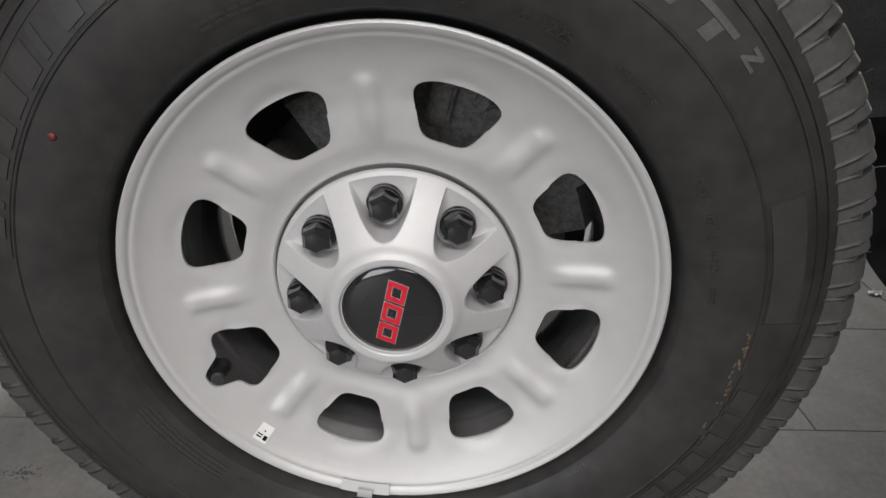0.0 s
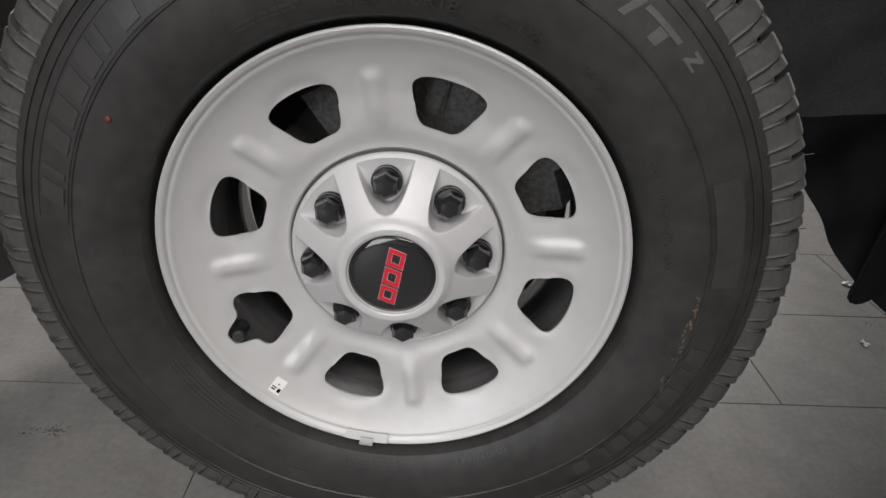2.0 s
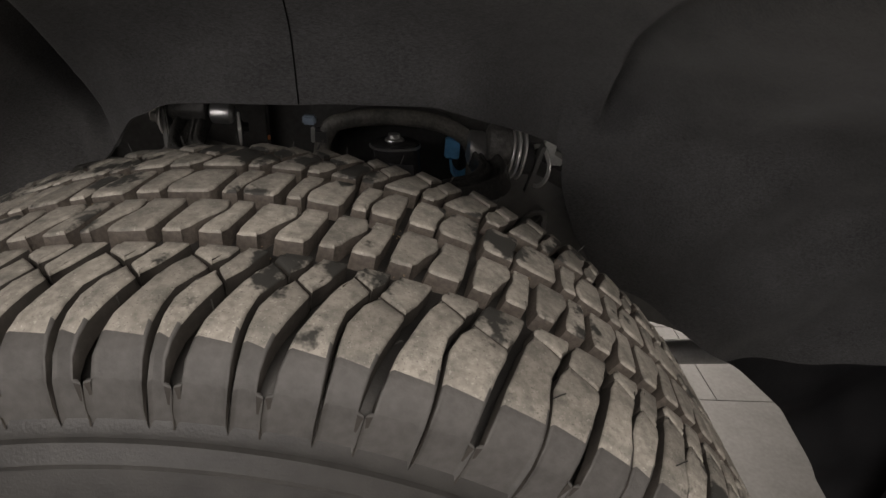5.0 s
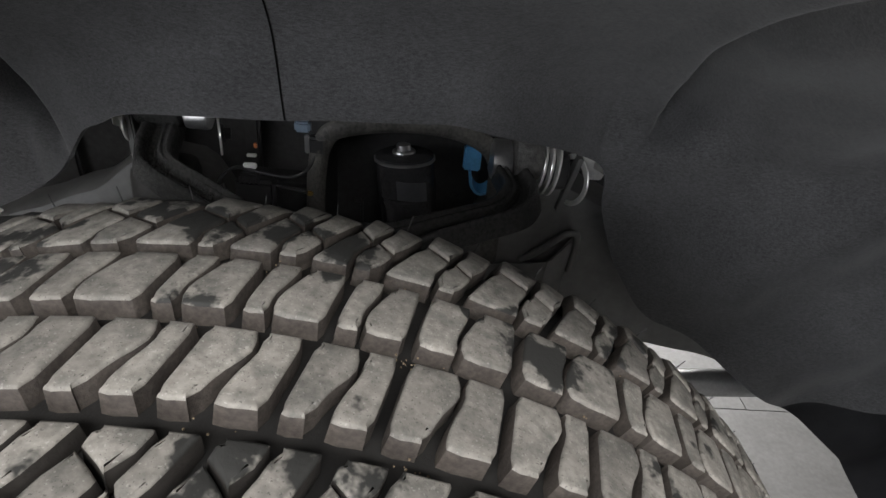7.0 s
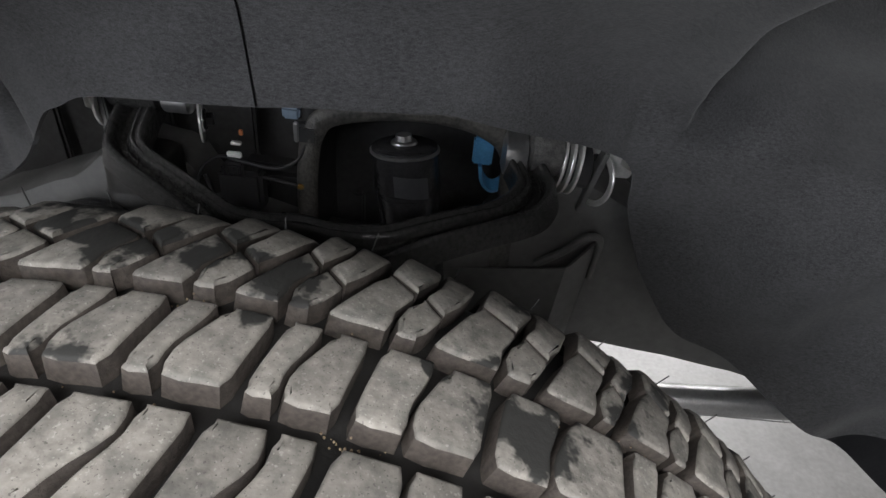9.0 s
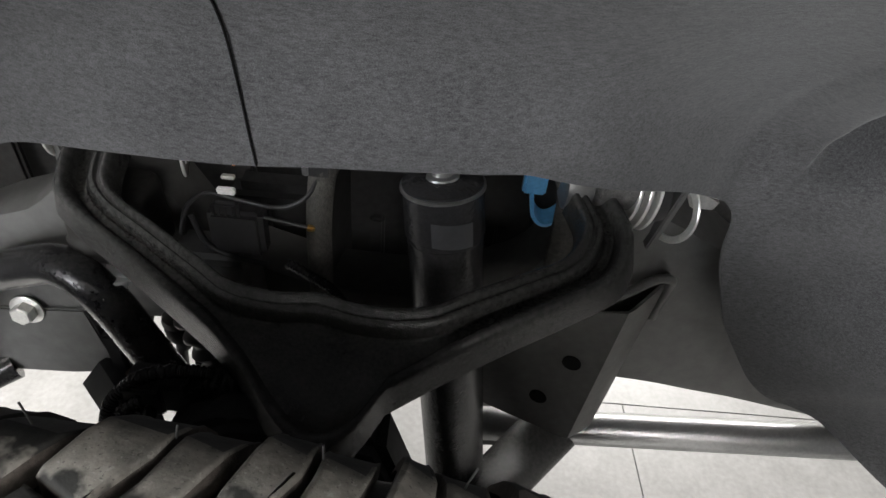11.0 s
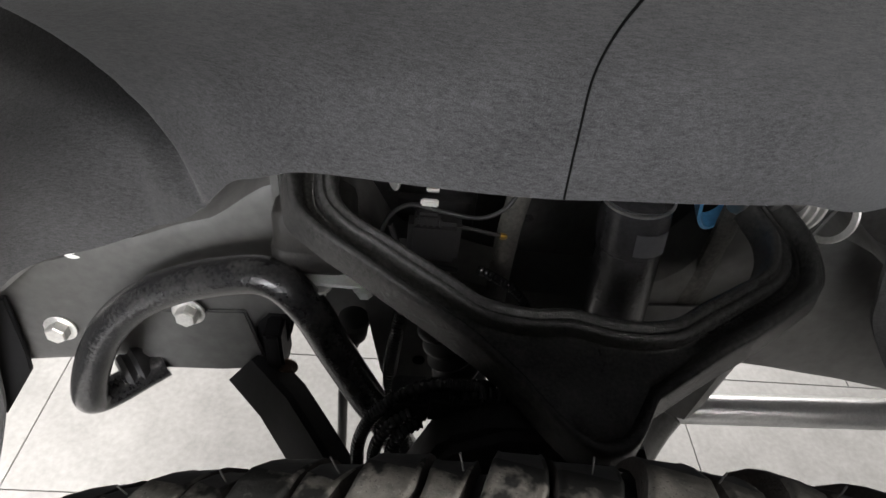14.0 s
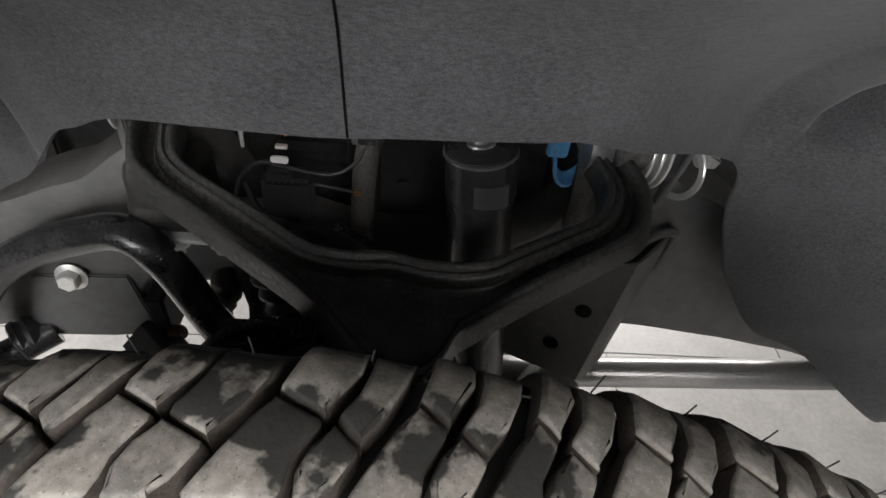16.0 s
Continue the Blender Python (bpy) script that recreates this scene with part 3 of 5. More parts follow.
def bent(course, y):
    """Sideways course and half width of a slot at depth y, in metres round the tread."""
    for (y0, s0, g0), (y1, s1, g1) in zip(course, course[1:]):
        if y <= y1:
            t = max(0.0, (y - y0) / (y1 - y0))
            return s0 + (s1 - s0) * t, g0 + (g1 - g0) * t
    return course[-1][1:]


def block(left, right, at_l, at_r, rows, deep=0.0125, wave=0.0, tilt0=0.0, tilt1=0.0, foot=0.393):
    """A tread block between two slots; rows are (y, r) from its outer to its inner side. Wide slots close below the radius foot."""
    bm = bmesh.new()
    spread = (0.0, 0.07, 0.36, 0.64, 0.93, 1.0)
    cols, n = 6, len(rows)
    y0, y1 = rows[0][0], rows[-1][0]

    def edges(y, r):
        (l, gl), (q, gr) = bent(left, y), bent(right, y)
        wide, thin = 1.0 if r > foot else 0.06, 1.0 if r > 0.384 else 0.06
        return (at_l + l + gl * (wide if gl > 0.002 else thin)) / 0.4205, (at_r + q - gr * (wide if gr > 0.002 else thin)) / 0.4205

    def ring(inset, drop):
        out = []
        e = inset / 0.42
        for i, (y, r) in enumerate(rows):
            row = []
            for j in range(cols):
                t = spread[j]
                # both ends of the block may run at a slant
                lo = y0 + inset + wave * math.sin(t * 9.0 + 0.6) + tilt0 * (t - 0.5)
                hi = y1 - inset + tilt1 * (t - 0.5)
                yy = lo + (hi - lo) * (y - y0) / (y1 - y0)
                s0, s1 = edges(yy, r)
                s = s0 + e + (s1 - s0 - 2 * e) * t
                # worn, rounded corners
                if i in (0, n - 1) and j in (0, cols - 1) and r > 0.41:
                    yy += 0.0016 if i == 0 else -0.0016
                    s += (0.0012 if j == 0 else -0.0012) / 0.42
                row.append(axis_point(r - drop, yy, s))
            out.append(row)
        return out

    loop = [(0, j) for j in range(cols)] + [(i, cols - 1) for i in range(1, n)] + [(n - 1, j) for j in range(cols - 2, -1, -1)] + [(i, 0) for i in range(n - 2, 0, -1)]
    top = [[bm.verts.new(p) for p in row] for row in ring(0.0016, 0)]
    facet, side = [], []
    for i in range(n - 1):
        for j in range(cols - 1):
            f = bm.faces.new((top[i][j], top[i][j + 1], top[i + 1][j + 1], top[i + 1][j]))
            if (rows[i][1] + rows[i + 1][1]) / 2 < 0.4105:
                facet.append(f)
    rings = [[top[i][j] for i, j in loop]]
    for inset, drop in ((0.0005, 0.0005), (0.0, 0.0016), (-0.0008, deep)):
        made = ring(inset, drop)
        rings.append([bm.verts.new(made[i][j]) for i, j in loop])
    for step, (p, q) in enumerate(zip(rings, rings[1:])):
        for k in range(len(p)):
            f = bm.faces.new((p[k], p[(k + 1) % len(p)], q[(k + 1) % len(p)], q[k]))
            if step == 2:
                side.append(f)
            elif rows[loop[k][0]][1] < 0.4125:
                facet.append(f)
    bmesh.ops.recalc_face_normals(bm, faces=bm.faces)
    for f in bm.faces:
        f.smooth = True
    for e in bm.edges:
        if len(e.link_faces) == 2 and e.calc_face_angle(0) > radians(55):
            e.smooth = False
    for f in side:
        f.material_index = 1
    for f in facet:
        f.material_index = 2
    return bm


OUTER = [(-0.0128, 0.3725), (-0.0122, 0.385), (-0.0098, 0.3958), (-0.0095, 0.3968), (-0.0045, 0.4060), (0.0020, 0.4118), (0.0095, 0.4156), (0.0190, 0.4178)]
INNER = [(0.2220, 0.4172), (0.2295, 0.4135), (0.2370, 0.4055), (0.2430, 0.3970), (0.2475, 0.3860)]

# courses of the wide and the narrow slots of each rib: depth, sideways, half width
W1 = [(-0.013, -0.0255, 0.0036), (-0.004, -0.0250, 0.0036), (0.0115, -0.0213, 0.0036), (0.029, -0.0147, 0.0034), (0.048, -0.0075, 0.0032), (0.066, 0.0, 0.0032)]
N1 = [(-0.013, -0.0222, 0.0010), (0.011, -0.0217, 0.0013), (0.025, -0.0207, 0.0016), (0.042, -0.0120, 0.0020), (0.052, -0.0060, 0.0016), (0.066, -0.0010, 0.0012)]
W2 = [(0.079, -0.0066, 0.0030), (0.094, -0.0040, 0.0029), (0.108, -0.0015, 0.0028), (0.118, 0.0, 0.0028)]
N2 = [(0.079, -0.0118, 0.0036), (0.0935, -0.0070, 0.0026), (0.105, -0.0006, 0.0012), (0.118, 0.0, 0.0011)]
W3 = [(0.129, 0.0, 0.0028), (0.142, 0.0014, 0.0028), (0.155, 0.0036, 0.0029), (0.165, 0.0056, 0.0031)]
N3 = [(0.129, 0.0, 0.0009), (0.142, 0.0002, 0.0011), (0.153, 0.0048, 0.0016), (0.165, 0.0094, 0.0026)]
W4 = [(0.1735, -0.0062, 0.0030), (0.185, 0.0, 0.0030), (0.211, 0.0145, 0.0031), (0.225, 0.0190, 0.0033), (0.240, 0.0225, 0.0035)]
N4 = [(0.1735, 0.0, 0.0010), (0.186, 0.0004, 0.0011), (0.199, 0.0080, 0.0014), (0.213, 0.0170, 0.0016), (0.225, 0.0190, 0.0014), (0.240, 0.0195, 0.0012)]


def ring_rows(y0, y1, n=5):
    return [(y, crown(y)) for y in np.linspace(y0, y1, n)]


def pitch_run(wide, thin):
    """Start, split and end of every pitch round a rib, in degrees: the tyre's pitches differ in length near the top and are even elsewhere."""
    run = list(zip(wide, thin, wide[1:]))
    left = 360 - (wide[-1] - wide[0])
    n = round(left / 5.65)
    part_way = (thin[1] - wide[1]) / (wide[2] - wide[1])
    for k in range(n):
        w0 = wide[-1] + left * k / n
        run.append((w0, w0 + part_way * left / n, w0 + left / n))
    return run


RIBS = [
    # slots in degrees, the two courses, then bands of (rows of the first and second block, depth, wave, tilts of the first and second, foot)
    (([-11.7, -6.06, -0.41, 4.95, 10.4, 16.6, 23.97, 31.5], [-8.5, -2.79, 2.86, 7.91, 13.39, 20.1, 27.8]), W1, N1,
     [(OUTER + ring_rows(0.032, 0.0510, 3), OUTER + ring_rows(0.030, 0.0390, 2), 0.011, 0.0, 0.0, -0.011, 0.3965), (ring_rows(0.0530, 0.0660, 3), ring_rows(0.0410, 0.0660, 4), 0.011, 0.0, -0.011, 0.0, 0.3965)]),
    (([-9.2, -3.3, 2.0, 7.85, 13.1, 19.6], [-6.7, -0.1, 5.25, 10.8, 16.6]), W2, N2,
     [(ring_rows(0.0790, 0.1178, 8), ring_rows(0.0790, 0.1178, 8), 0.0120, 0.0006, 0.0, 0.0, 0.393)]),
    (([-9.14, -2.1, 3.1, 8.45, 13.3, 20.1, 28.3], [-6.4, -0.2, 5.0, 10.35, 16.3, 23.65]), W3, N3,
     [(ring_rows(0.1290, 0.1650, 8), ring_rows(0.1290, 0.1650, 8), 0.0120, 0.0007, 0.0, 0.0, 0.393)]),
    (([-11.9, -5.1, 1.1, 6.5, 11.4, 17.2, 24.0], [-8.6, -1.45, 3.85, 8.8, 14.55, 20.98]), W4, N4,
     [(ring_rows(0.1735, 0.2040, 5), ring_rows(0.1735, 0.1950, 4), 0.012, 0.0005, 0.0, -0.0085, 0.393), ([(0.2060, crown(0.2060))] + INNER, ring_rows(0.1970, 0.2070, 2) + [(y - 0.003, r) for y, r in INNER], 0.011, 0.0, -0.0085, 0.0, 0.37)]),
]
far = bmesh.new()
for (wide, thin), course_w, course_n, bands in RIBS:
    for w0, mid, w1 in pitch_run(wide, thin):
        turn = radians(0.5 * (w0 + w1))
        l, m, r = ((radians(d) - turn) * 0.4205 for d in (w0, mid, w1))
        top = abs((math.degrees(turn) + 180) % 360 - 180) < 66
        for rows_a, rows_b, deep, wave, t0, t1, foot in bands:
            for piece in (block(course_w, course_n, l, m, rows_a, deep, wave, t0, t1, foot), block(course_n, course_w, m, r, rows_b, deep, wave, t0, t1, foot)):
                me = bpy.data.meshes.new("tread_block")
                piece.to_mesh(me)
                piece.free()
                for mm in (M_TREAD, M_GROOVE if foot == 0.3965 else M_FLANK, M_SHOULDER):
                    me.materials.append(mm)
                place = Matrix.Translation((0, 0, AX)) @ Matrix.Rotation(turn, 4, "Y") @ Matrix.Translation((0, 0, -AX))
                if top:
                    ob = new("tread_block", me)
                    ob.parent, ob.matrix_basis = tyre, place
                else:
                    me.transform(place)
                    far.from_mesh(me)
                    bpy.data.meshes.remove(me)
me = bpy.data.meshes.new("tread_rest")
far.to_mesh(me)
far.free()
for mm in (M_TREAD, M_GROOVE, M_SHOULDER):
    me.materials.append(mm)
rest = new("tread_rest", me)
rest.parent = tyre
tagged(rest, kind="stuff")

# dried crumbs caught in the grooves
rnd = random.Random(12)
bm = bmesh.new()
spots = [(radians(rnd.uniform(-20, 30)), rnd.choice((0.1225, 0.1250, 0.1680, 0.1700, 0.0720))) for k in range(13)]
for k in range(150):
    a, y = rnd.choice(spots) if k < 95 else (radians(rnd.uniform(-22, 32)), rnd.choice((0.1225, 0.1245, 0.1685, 0.1700, 0.0710)))
    a, y = a + rnd.gauss(0, 0.009), y + rnd.uniform(-0.003, 0.003)
    c = axis_point(GROOVE_R + 0.0012 + (0.006 if rnd.random() < 0.3 else 0.0), y, a)
    s = rnd.uniform(0.0003, 0.0006)
    disc_stack(bm, c - Vector((0, 0, s)), (rnd.uniform(-0.5, 0.5), rnd.uniform(-0.5, 0.5), 1), [(0, s * 0.5), (s * 0.7, s), (s * 1.6, s * 0.6)], sides=6)
tagged(part("grit", bm, M_GRIT, tyre), kind="stuff")

# vent hairs along the inner shoulder
rnd = random.Random(5)
for k in range(-13, 14):
    a = k * STEP + 0.02
    base = axis_point(0.4150, 0.2265, a)
    bm = bmesh.new()
    out = axis_point(1, 0, a) - Vector((0, 0, AX))
    tip = base + out * rnd.uniform(0.004, 0.009) + Vector((rnd.uniform(-0.001, 0.001), 0.001, 0))
    tube(bm, [base - out * 0.001, base.lerp(tip, 0.5), tip], 0.00035, 5)
    part("vent_hair", bm, M_SIDEWALL, tyre)


# vent hairs along the outer shoulder
for k in range(0, PITCH, 2):
    a = k * STEP + 0.05
    base = axis_point(0.4172, 0.0165, a)
    bm = bmesh.new()
    out = axis_point(1, 0, a) - Vector((0, 0, AX))
    tip = base + out * rnd.uniform(0.004, 0.008) + Vector((rnd.uniform(-0.002, 0.002), -0.002, rnd.uniform(-0.002, 0.002)))
    tube(bm, [base - out * 0.001, base.lerp(tip, 0.5), tip], 0.0004, 5)
    part("vent_hair", bm, M_SIDEWALL, tyre)


# ---- sidewall relief ----
def side_y(r):
    for (r0, y0), (r1, y1) in zip(SIDE, SIDE[1:]):
        if r <= r1:
            return y0 + (y1 - y0) * max(0.0, (r - r0) / (r1 - r0))
    return SIDE[-1][1]


def smooth_side(r):
    return sum(side_y(r + d) for d in (-0.004, -0.002, 0, 0.002, 0.004)) / 5


def arc_text(words, r, a, h, name, lift=0.0007, squeeze=1.0, upright=True):
    """Raised writing round the sidewall: baseline radius r, starting a radians from the top."""
    cu = bpy.data.curves.new(name, "FONT")
    cu.body, cu.size, cu.extrude = words, h / 0.70, 0.0
    ob = bpy.data.objects.new(name, cu)
    scene.collection.objects.link(ob)
    bpy.context.view_layer.update()
    me = bpy.data.meshes.new_from_object(ob.evaluated_get(bpy.context.evaluated_depsgraph_get()))
    bpy.data.objects.remove(ob)
    bm = bmesh.new()
    bm.from_mesh(me)
    bpy.data.meshes.remove(me)
    bmesh.ops.subdivide_edges(bm, edges=[e for e in bm.edges if e.calc_length() > 0.006], cuts=1)
    ext = bmesh.ops.extrude_face_region(bm, geom=bm.faces[:])
    moved = {v for v in ext["geom"] if isinstance(v, bmesh.types.BMVert)}
    for v in bm.verts:
        x, y = v.co.x * squeeze, v.co.y
        if not upright:
            x, y = -x, h - y
        up = lift if v in moved else -0.0015
        v.co = axis_point(r + y, smooth_side(r + y) - up, a + x / r)
    return part(name, bm, M_TEXT, tyre)


arc_text("LT275/70R18", 0.2665, radians(-10.5), 0.0105, "size_marking", 0.0014, 1.25)
arc_text("125/122S", 0.2690, radians(17.0), 0.0090, "load_marking", 0.0014, 1.05)
arc_text("125/122 S", 0.2735, radians(35.0), 0.0060, "load_marking", 0.0012, 1.25)
arc_text("DOT  1B7 15  06HX  1822", 0.2735, radians(58.0), 0.0060, "date_marking", 0.0012, 1.28)
arc_text("LOAD RANGE E", 0.2640, radians(148.5), 0.0062, "load_marking", 0.0007, 1.05)
arc_text("WARNING", 0.2640, radians(-150.5), 0.0048, "warning_marking", 0.0007, 1.1, True)
arc_text("TUBELESS", 0.2600, radians(113.0), 0.0045, "type_marking", 0.0007, 1.1)
arc_text("RADIAL", 0.2600, radians(131.0), 0.0045, "type_marking", 0.0007, 1.1)


def arc_plate(name, r0, r1, a0, a1, lift, slant=0.0, m=None, label=""):
    """A plain raised plate on the sidewall between two radii and two angles (degrees)."""
    bm = bmesh.new()
    n = max(2, round(abs(a1 - a0) / 1.2))
    g = [[axis_point(r0 + (r1 - r0) * i / 4, smooth_side(r0 + (r1 - r0) * i / 4) - lift, radians(a0 + (a1 - a0) * j / n + slant * i / 4)) for j in range(n + 1)] for i in range(5)]
    shell(bm, g, 0.003)
    return part(name, bm, m or M_MARK, tyre, label)


# large raised marks, as plain slanted blocks
for a0, a1, r0, r1, sl in ((0.5, 2.0, 0.327, 0.344, 0.2), (2.2, 5.2, 0.327, 0.331, 0.1), (7.0, 13.2, 0.3395, 0.3440, 0.1), (9.2, 11.2, 0.327, 0.339, 0.3), (15.3, 17.4, 0.327, 0.344, 3.0), (18.2, 20.3, 0.327, 0.344, -3.0), (25.6, 27.4, 0.327, 0.345, 2.4), (29.6, 31.7, 0.327, 0.345, -1.2), (33.6, 34.8, 0.326, 0.346, 1.5), (36.6, 43.6, 0.3405, 0.3455, 0.2), (39.4, 41.3, 0.3265, 0.340, 0.5), (45.6, 48.2, 0.3375, 0.3402, 0.0), (45.7, 46.7, 0.3402, 0.3475, 1.3), (46.1, 48.1, 0.3475, 0.3505, 0.0)):
    arc_plate("raised_mark", r0, r1, a0, a1, 0.0006, sl)
for first, way in ((-77.5, 1), (99.5, 1)):
    for k in range(8):
        a = first + k * 4.9
        arc_plate("raised_mark", 0.3215, 0.3445, a, a + (1.2 if k in (1, 6) else 3.5), 0.0009, 0.9, M_TEXT)
    arc_plate("raised_band", 0.3175, 0.3185, first - 3, first + 41, 0.0006, 0, M_SIDEWALL)
    arc_plate("raised_band", 0.3478, 0.3488, first - 3, first + 41, 0.0006, 0, M_SIDEWALL)
arc_plate("plain_band", 0.3195, 0.3470, 66.4, 86.4, 0.0004, 0.5, M_TEXT, "smooth plain band")
for a in (-42.5, 66.0, 86.5):
    arc_plate("raised_band", 0.3165, 0.354, a, a + 0.25, 0.0005, 0.6, M_SIDEWALL)
# small print that cannot be read, as rows of plain bars
for a0, a1, rows, r0 in ((-140, -116, 4, 0.264), (-182, -167, 3, 0.262), (-30, -16, 2, 0.270), (-165, -152, 2, 0.290)):
    for i in range(rows):
        k, a = 0, a0 + rnd.uniform(0, 1)
        while a < a1:
            w = rnd.uniform(0.7, 2.4)
            arc_plate("print_bar", r0 + i * 0.0042, r0 + i * 0.0042 + 0.0022, a, min(a + w, a1), 0.0008, 0, M_TEXT)
            a += w + 0.5
# paint dots and chalk bars left from the factory
bm = bmesh.new()
disc_stack(bm, axis_point(0.2985, smooth_side(0.2985) + 0.001, radians(-58)), (0, -1, 0), [(0, 0.0035), (0.0012, 0.0034), (0.0022, 0.0024), (0.0026, 0.001)], 14)
part("paint_dot", bm, M_REDDOT, tyre, "dark red paint dot")
for i in range(46):
    a = rnd.uniform(88, 112)
    r = 0.3035 + 0.010 * rnd.random() + (a - 90) * 0.0004
    arc_plate("chalk_bar", r, r + 0.0014, a, a + rnd.uniform(0.25, 0.9), 0.00025, 0, M_CHALK, "faded tan stencil bar")

# ---- wheelhouse liner ----


FRONT_FOLD = [(-0.229, 0.729), (-0.238, 0.748), (-0.247, 0.765), (-0.255, 0.782), (-0.269, 0.798), (-0.279, 0.814), (-0.284, 0.839), (-0.284, 0.862), (-0.281, 0.883), (-0.275, 0.912)]
REAR_FOLD = [(0.288, 0.760), (0.298, 0.780), (0.310, 0.802), (0.314, 0.828), (0.308, 0.870), (0.295, 0.908), (0.291, 0.944), (0.290, 0.972)]


def fold_at(line, x, z):
    """Distance from a fold line, positive on its front side."""
    best = None
    for (x0, z0), (x1, z1) in zip(line, line[1:]):
        ux, uz = x1 - x0, z1 - z0
        t = min(1.0, max(0.0, ((x - x0) * ux + (z - z0) * uz) / (ux * ux + uz * uz)))
        dx, dz = x - x0 - t * ux, z - z0 - t * uz
        d = math.hypot(dx, dz)
        if best is None or d < abs(best):
            best = d if dx * uz - dz * ux < 0 else -d
    return best


def ease(t):
    t = min(1.0, max(0.0, t))
    return t * t * (3 - 2 * t)


def reach(a):
    """How much wider than over the wheel the liner runs at an angle from the top: it flares out low down at both ends."""
    return 1 + 0.6 * ease((a - 0.5) / 0.9) + 0.4 * ease((-a - 1.1) / 0.7)


def liner_y(x, z):
    """How far in the felt liner lies: a bowed wall that rounds off towards the fender, with a fold at each end."""
    r = math.hypot(x, z - AX) / reach(math.atan2(x, z - AX))
    wall = min(0.380 + x * x, 0.462 if x < 0 else 0.447) + 0.040 * ease((x - 0.12) / 0.14) * (1 - ease((x - 0.31) / 0.14))
    u = min(max((r - 0.46) / 0.19, 0.0), 1.0)
    p = 1.65
    y = wall - (wall + 0.03) * (1 - (1 - u**p) ** (1 / p))
    if x < -0.13:
        d = fold_at(FRONT_FOLD, x, z)
        y += 0.016 * (math.exp(-((d / 0.050) ** 1.4)) if d > 0 else math.exp(-((d / 0.005) ** 2))) * min(1.0, max(0.0, (z - 0.745) / 0.05))
        y += 0.042 * math.exp(-(((d - 0.012) / 0.012) ** 2)) * min(1.0, max(0.0, (z - 0.745) / 0.035))
    if x > 0.18:
        d = -fold_at(REAR_FOLD, x, z)
        y += 0.022 * (math.exp(-((d / 0.055) ** 1.4)) if d > 0 else math.exp(-((d / 0.006) ** 2))) * min(1.0, max(0.0, (z - 0.785) / 0.05))
        y += 0.044 * math.exp(-(((d - 0.012) / 0.013) ** 2)) * min(1.0, max(0.0, (z - 0.785) / 0.035))
        # soft folds in the rear part
        w = min(1.0, max(0.0, (x - 0.29) / 0.08)) * (1 - u)
        y += w * (0.011 * math.sin(9 + 32 * (x * 0.8 - z)) + 0.004 * math.sin(2 + 50 * (x + 0.6 * z)))
    # the felt sags a little between its clips
    y += 0.003 * math.sin(8.5 * x + 1.0) * math.sin(18 * z) * (1 - u)
    return y


EDGE = [(0.860, 0.160), (0.800, 0.205), (0.745, 0.270), (0.697, 0.338), (0.636, 0.413), (0.578, 0.459), (0.528, 0.491), (0.486, 0.520), (0.447, 0.543), (0.414, 0.562), (0.386, 0.573), (0.357, 0.586), (0.338, 0.600), (0.322, 0.620), (0.303, 0.648), (0.291, 0.674), (0.280, 0.699), (0.273, 0.722), (0.270, 0.748), (0.262, 0.761), (0.248, 0.770), (0.197, 0.794), (0.123, 0.822), (0.086, 0.825), (0.016, 0.824), (-0.027, 0.820), (-0.088, 0.815), (-0.137, 0.809), (-0.166, 0.802), (-0.188, 0.790), (-0.208, 0.779), (-0.229, 0.754), (-0.254, 0.725), (-0.298, 0.691), (-0.341, 0.667), (-0.380, 0.651), (-0.416, 0.627), (-0.436, 0.604), (-0.456, 0.566), (-0.478, 0.503), (-0.500, 0.427), (-0.532, 0.350), (-0.572, 0.262), (-0.600, 0.200)]
edge = glide([(x, 0, z) for x, z in EDGE], 24)
grid = []
NV = 80
for q in edge:
    a = math.atan2(q.x, q.z - AX)
    r0, k = math.hypot(q.x, q.z - AX), reach(a)
    row = []
    for i in range(NV + 1):
        t = i / NV
        r = r0 + (0.612 * k - r0) * (1 - (1 - t / 0.85) ** 1.5) if t <= 0.85 else (0.612 + 0.0375 * (t - 0.85) / 0.15) * k
        x, z = r * math.sin(a), AX + r * math.cos(a)
        row.append((x, liner_y(x, z), z))
    row.append((0.652 * math.sin(a), -0.06, AX + 0.652 * math.cos(a)))
    grid.append(row)
bm = bmesh.new()
shell(bm, grid, 0.004)
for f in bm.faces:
    # the outer band and the rear end are coloured black in place of shade
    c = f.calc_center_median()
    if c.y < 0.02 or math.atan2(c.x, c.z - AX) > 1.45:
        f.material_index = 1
liner = tagged(part("wheelhouse_liner", bm, (M_FELT, M_TRIM), None, "", 60), "dark grey felt wheelhouse liner, outer band and rear end blackened for shade", "wheel liner")
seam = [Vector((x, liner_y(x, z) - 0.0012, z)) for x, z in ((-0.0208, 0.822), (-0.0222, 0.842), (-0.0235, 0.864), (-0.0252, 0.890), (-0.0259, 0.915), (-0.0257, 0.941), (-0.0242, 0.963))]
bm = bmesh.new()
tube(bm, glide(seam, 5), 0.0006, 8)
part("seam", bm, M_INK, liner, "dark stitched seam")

# ---- fender and covers that close the wheelhouse ----
bm = bmesh.new()
grid = []
for a in np.linspace(-1.75, 1.95, 56):
    k = reach(a)
    grid.append([(r * math.sin(a), y, AX + r * math.cos(a)) for r, y in ((0.655, -0.06), (0.660, -0.066), (0.70, -0.062), (0.95 * k, -0.03))])
shell(bm, grid, 0.004)
tagged(part("fender", bm, M_BODY, None), "dark painted front fender round the wheel opening", "fender")
bm = bmesh.new()
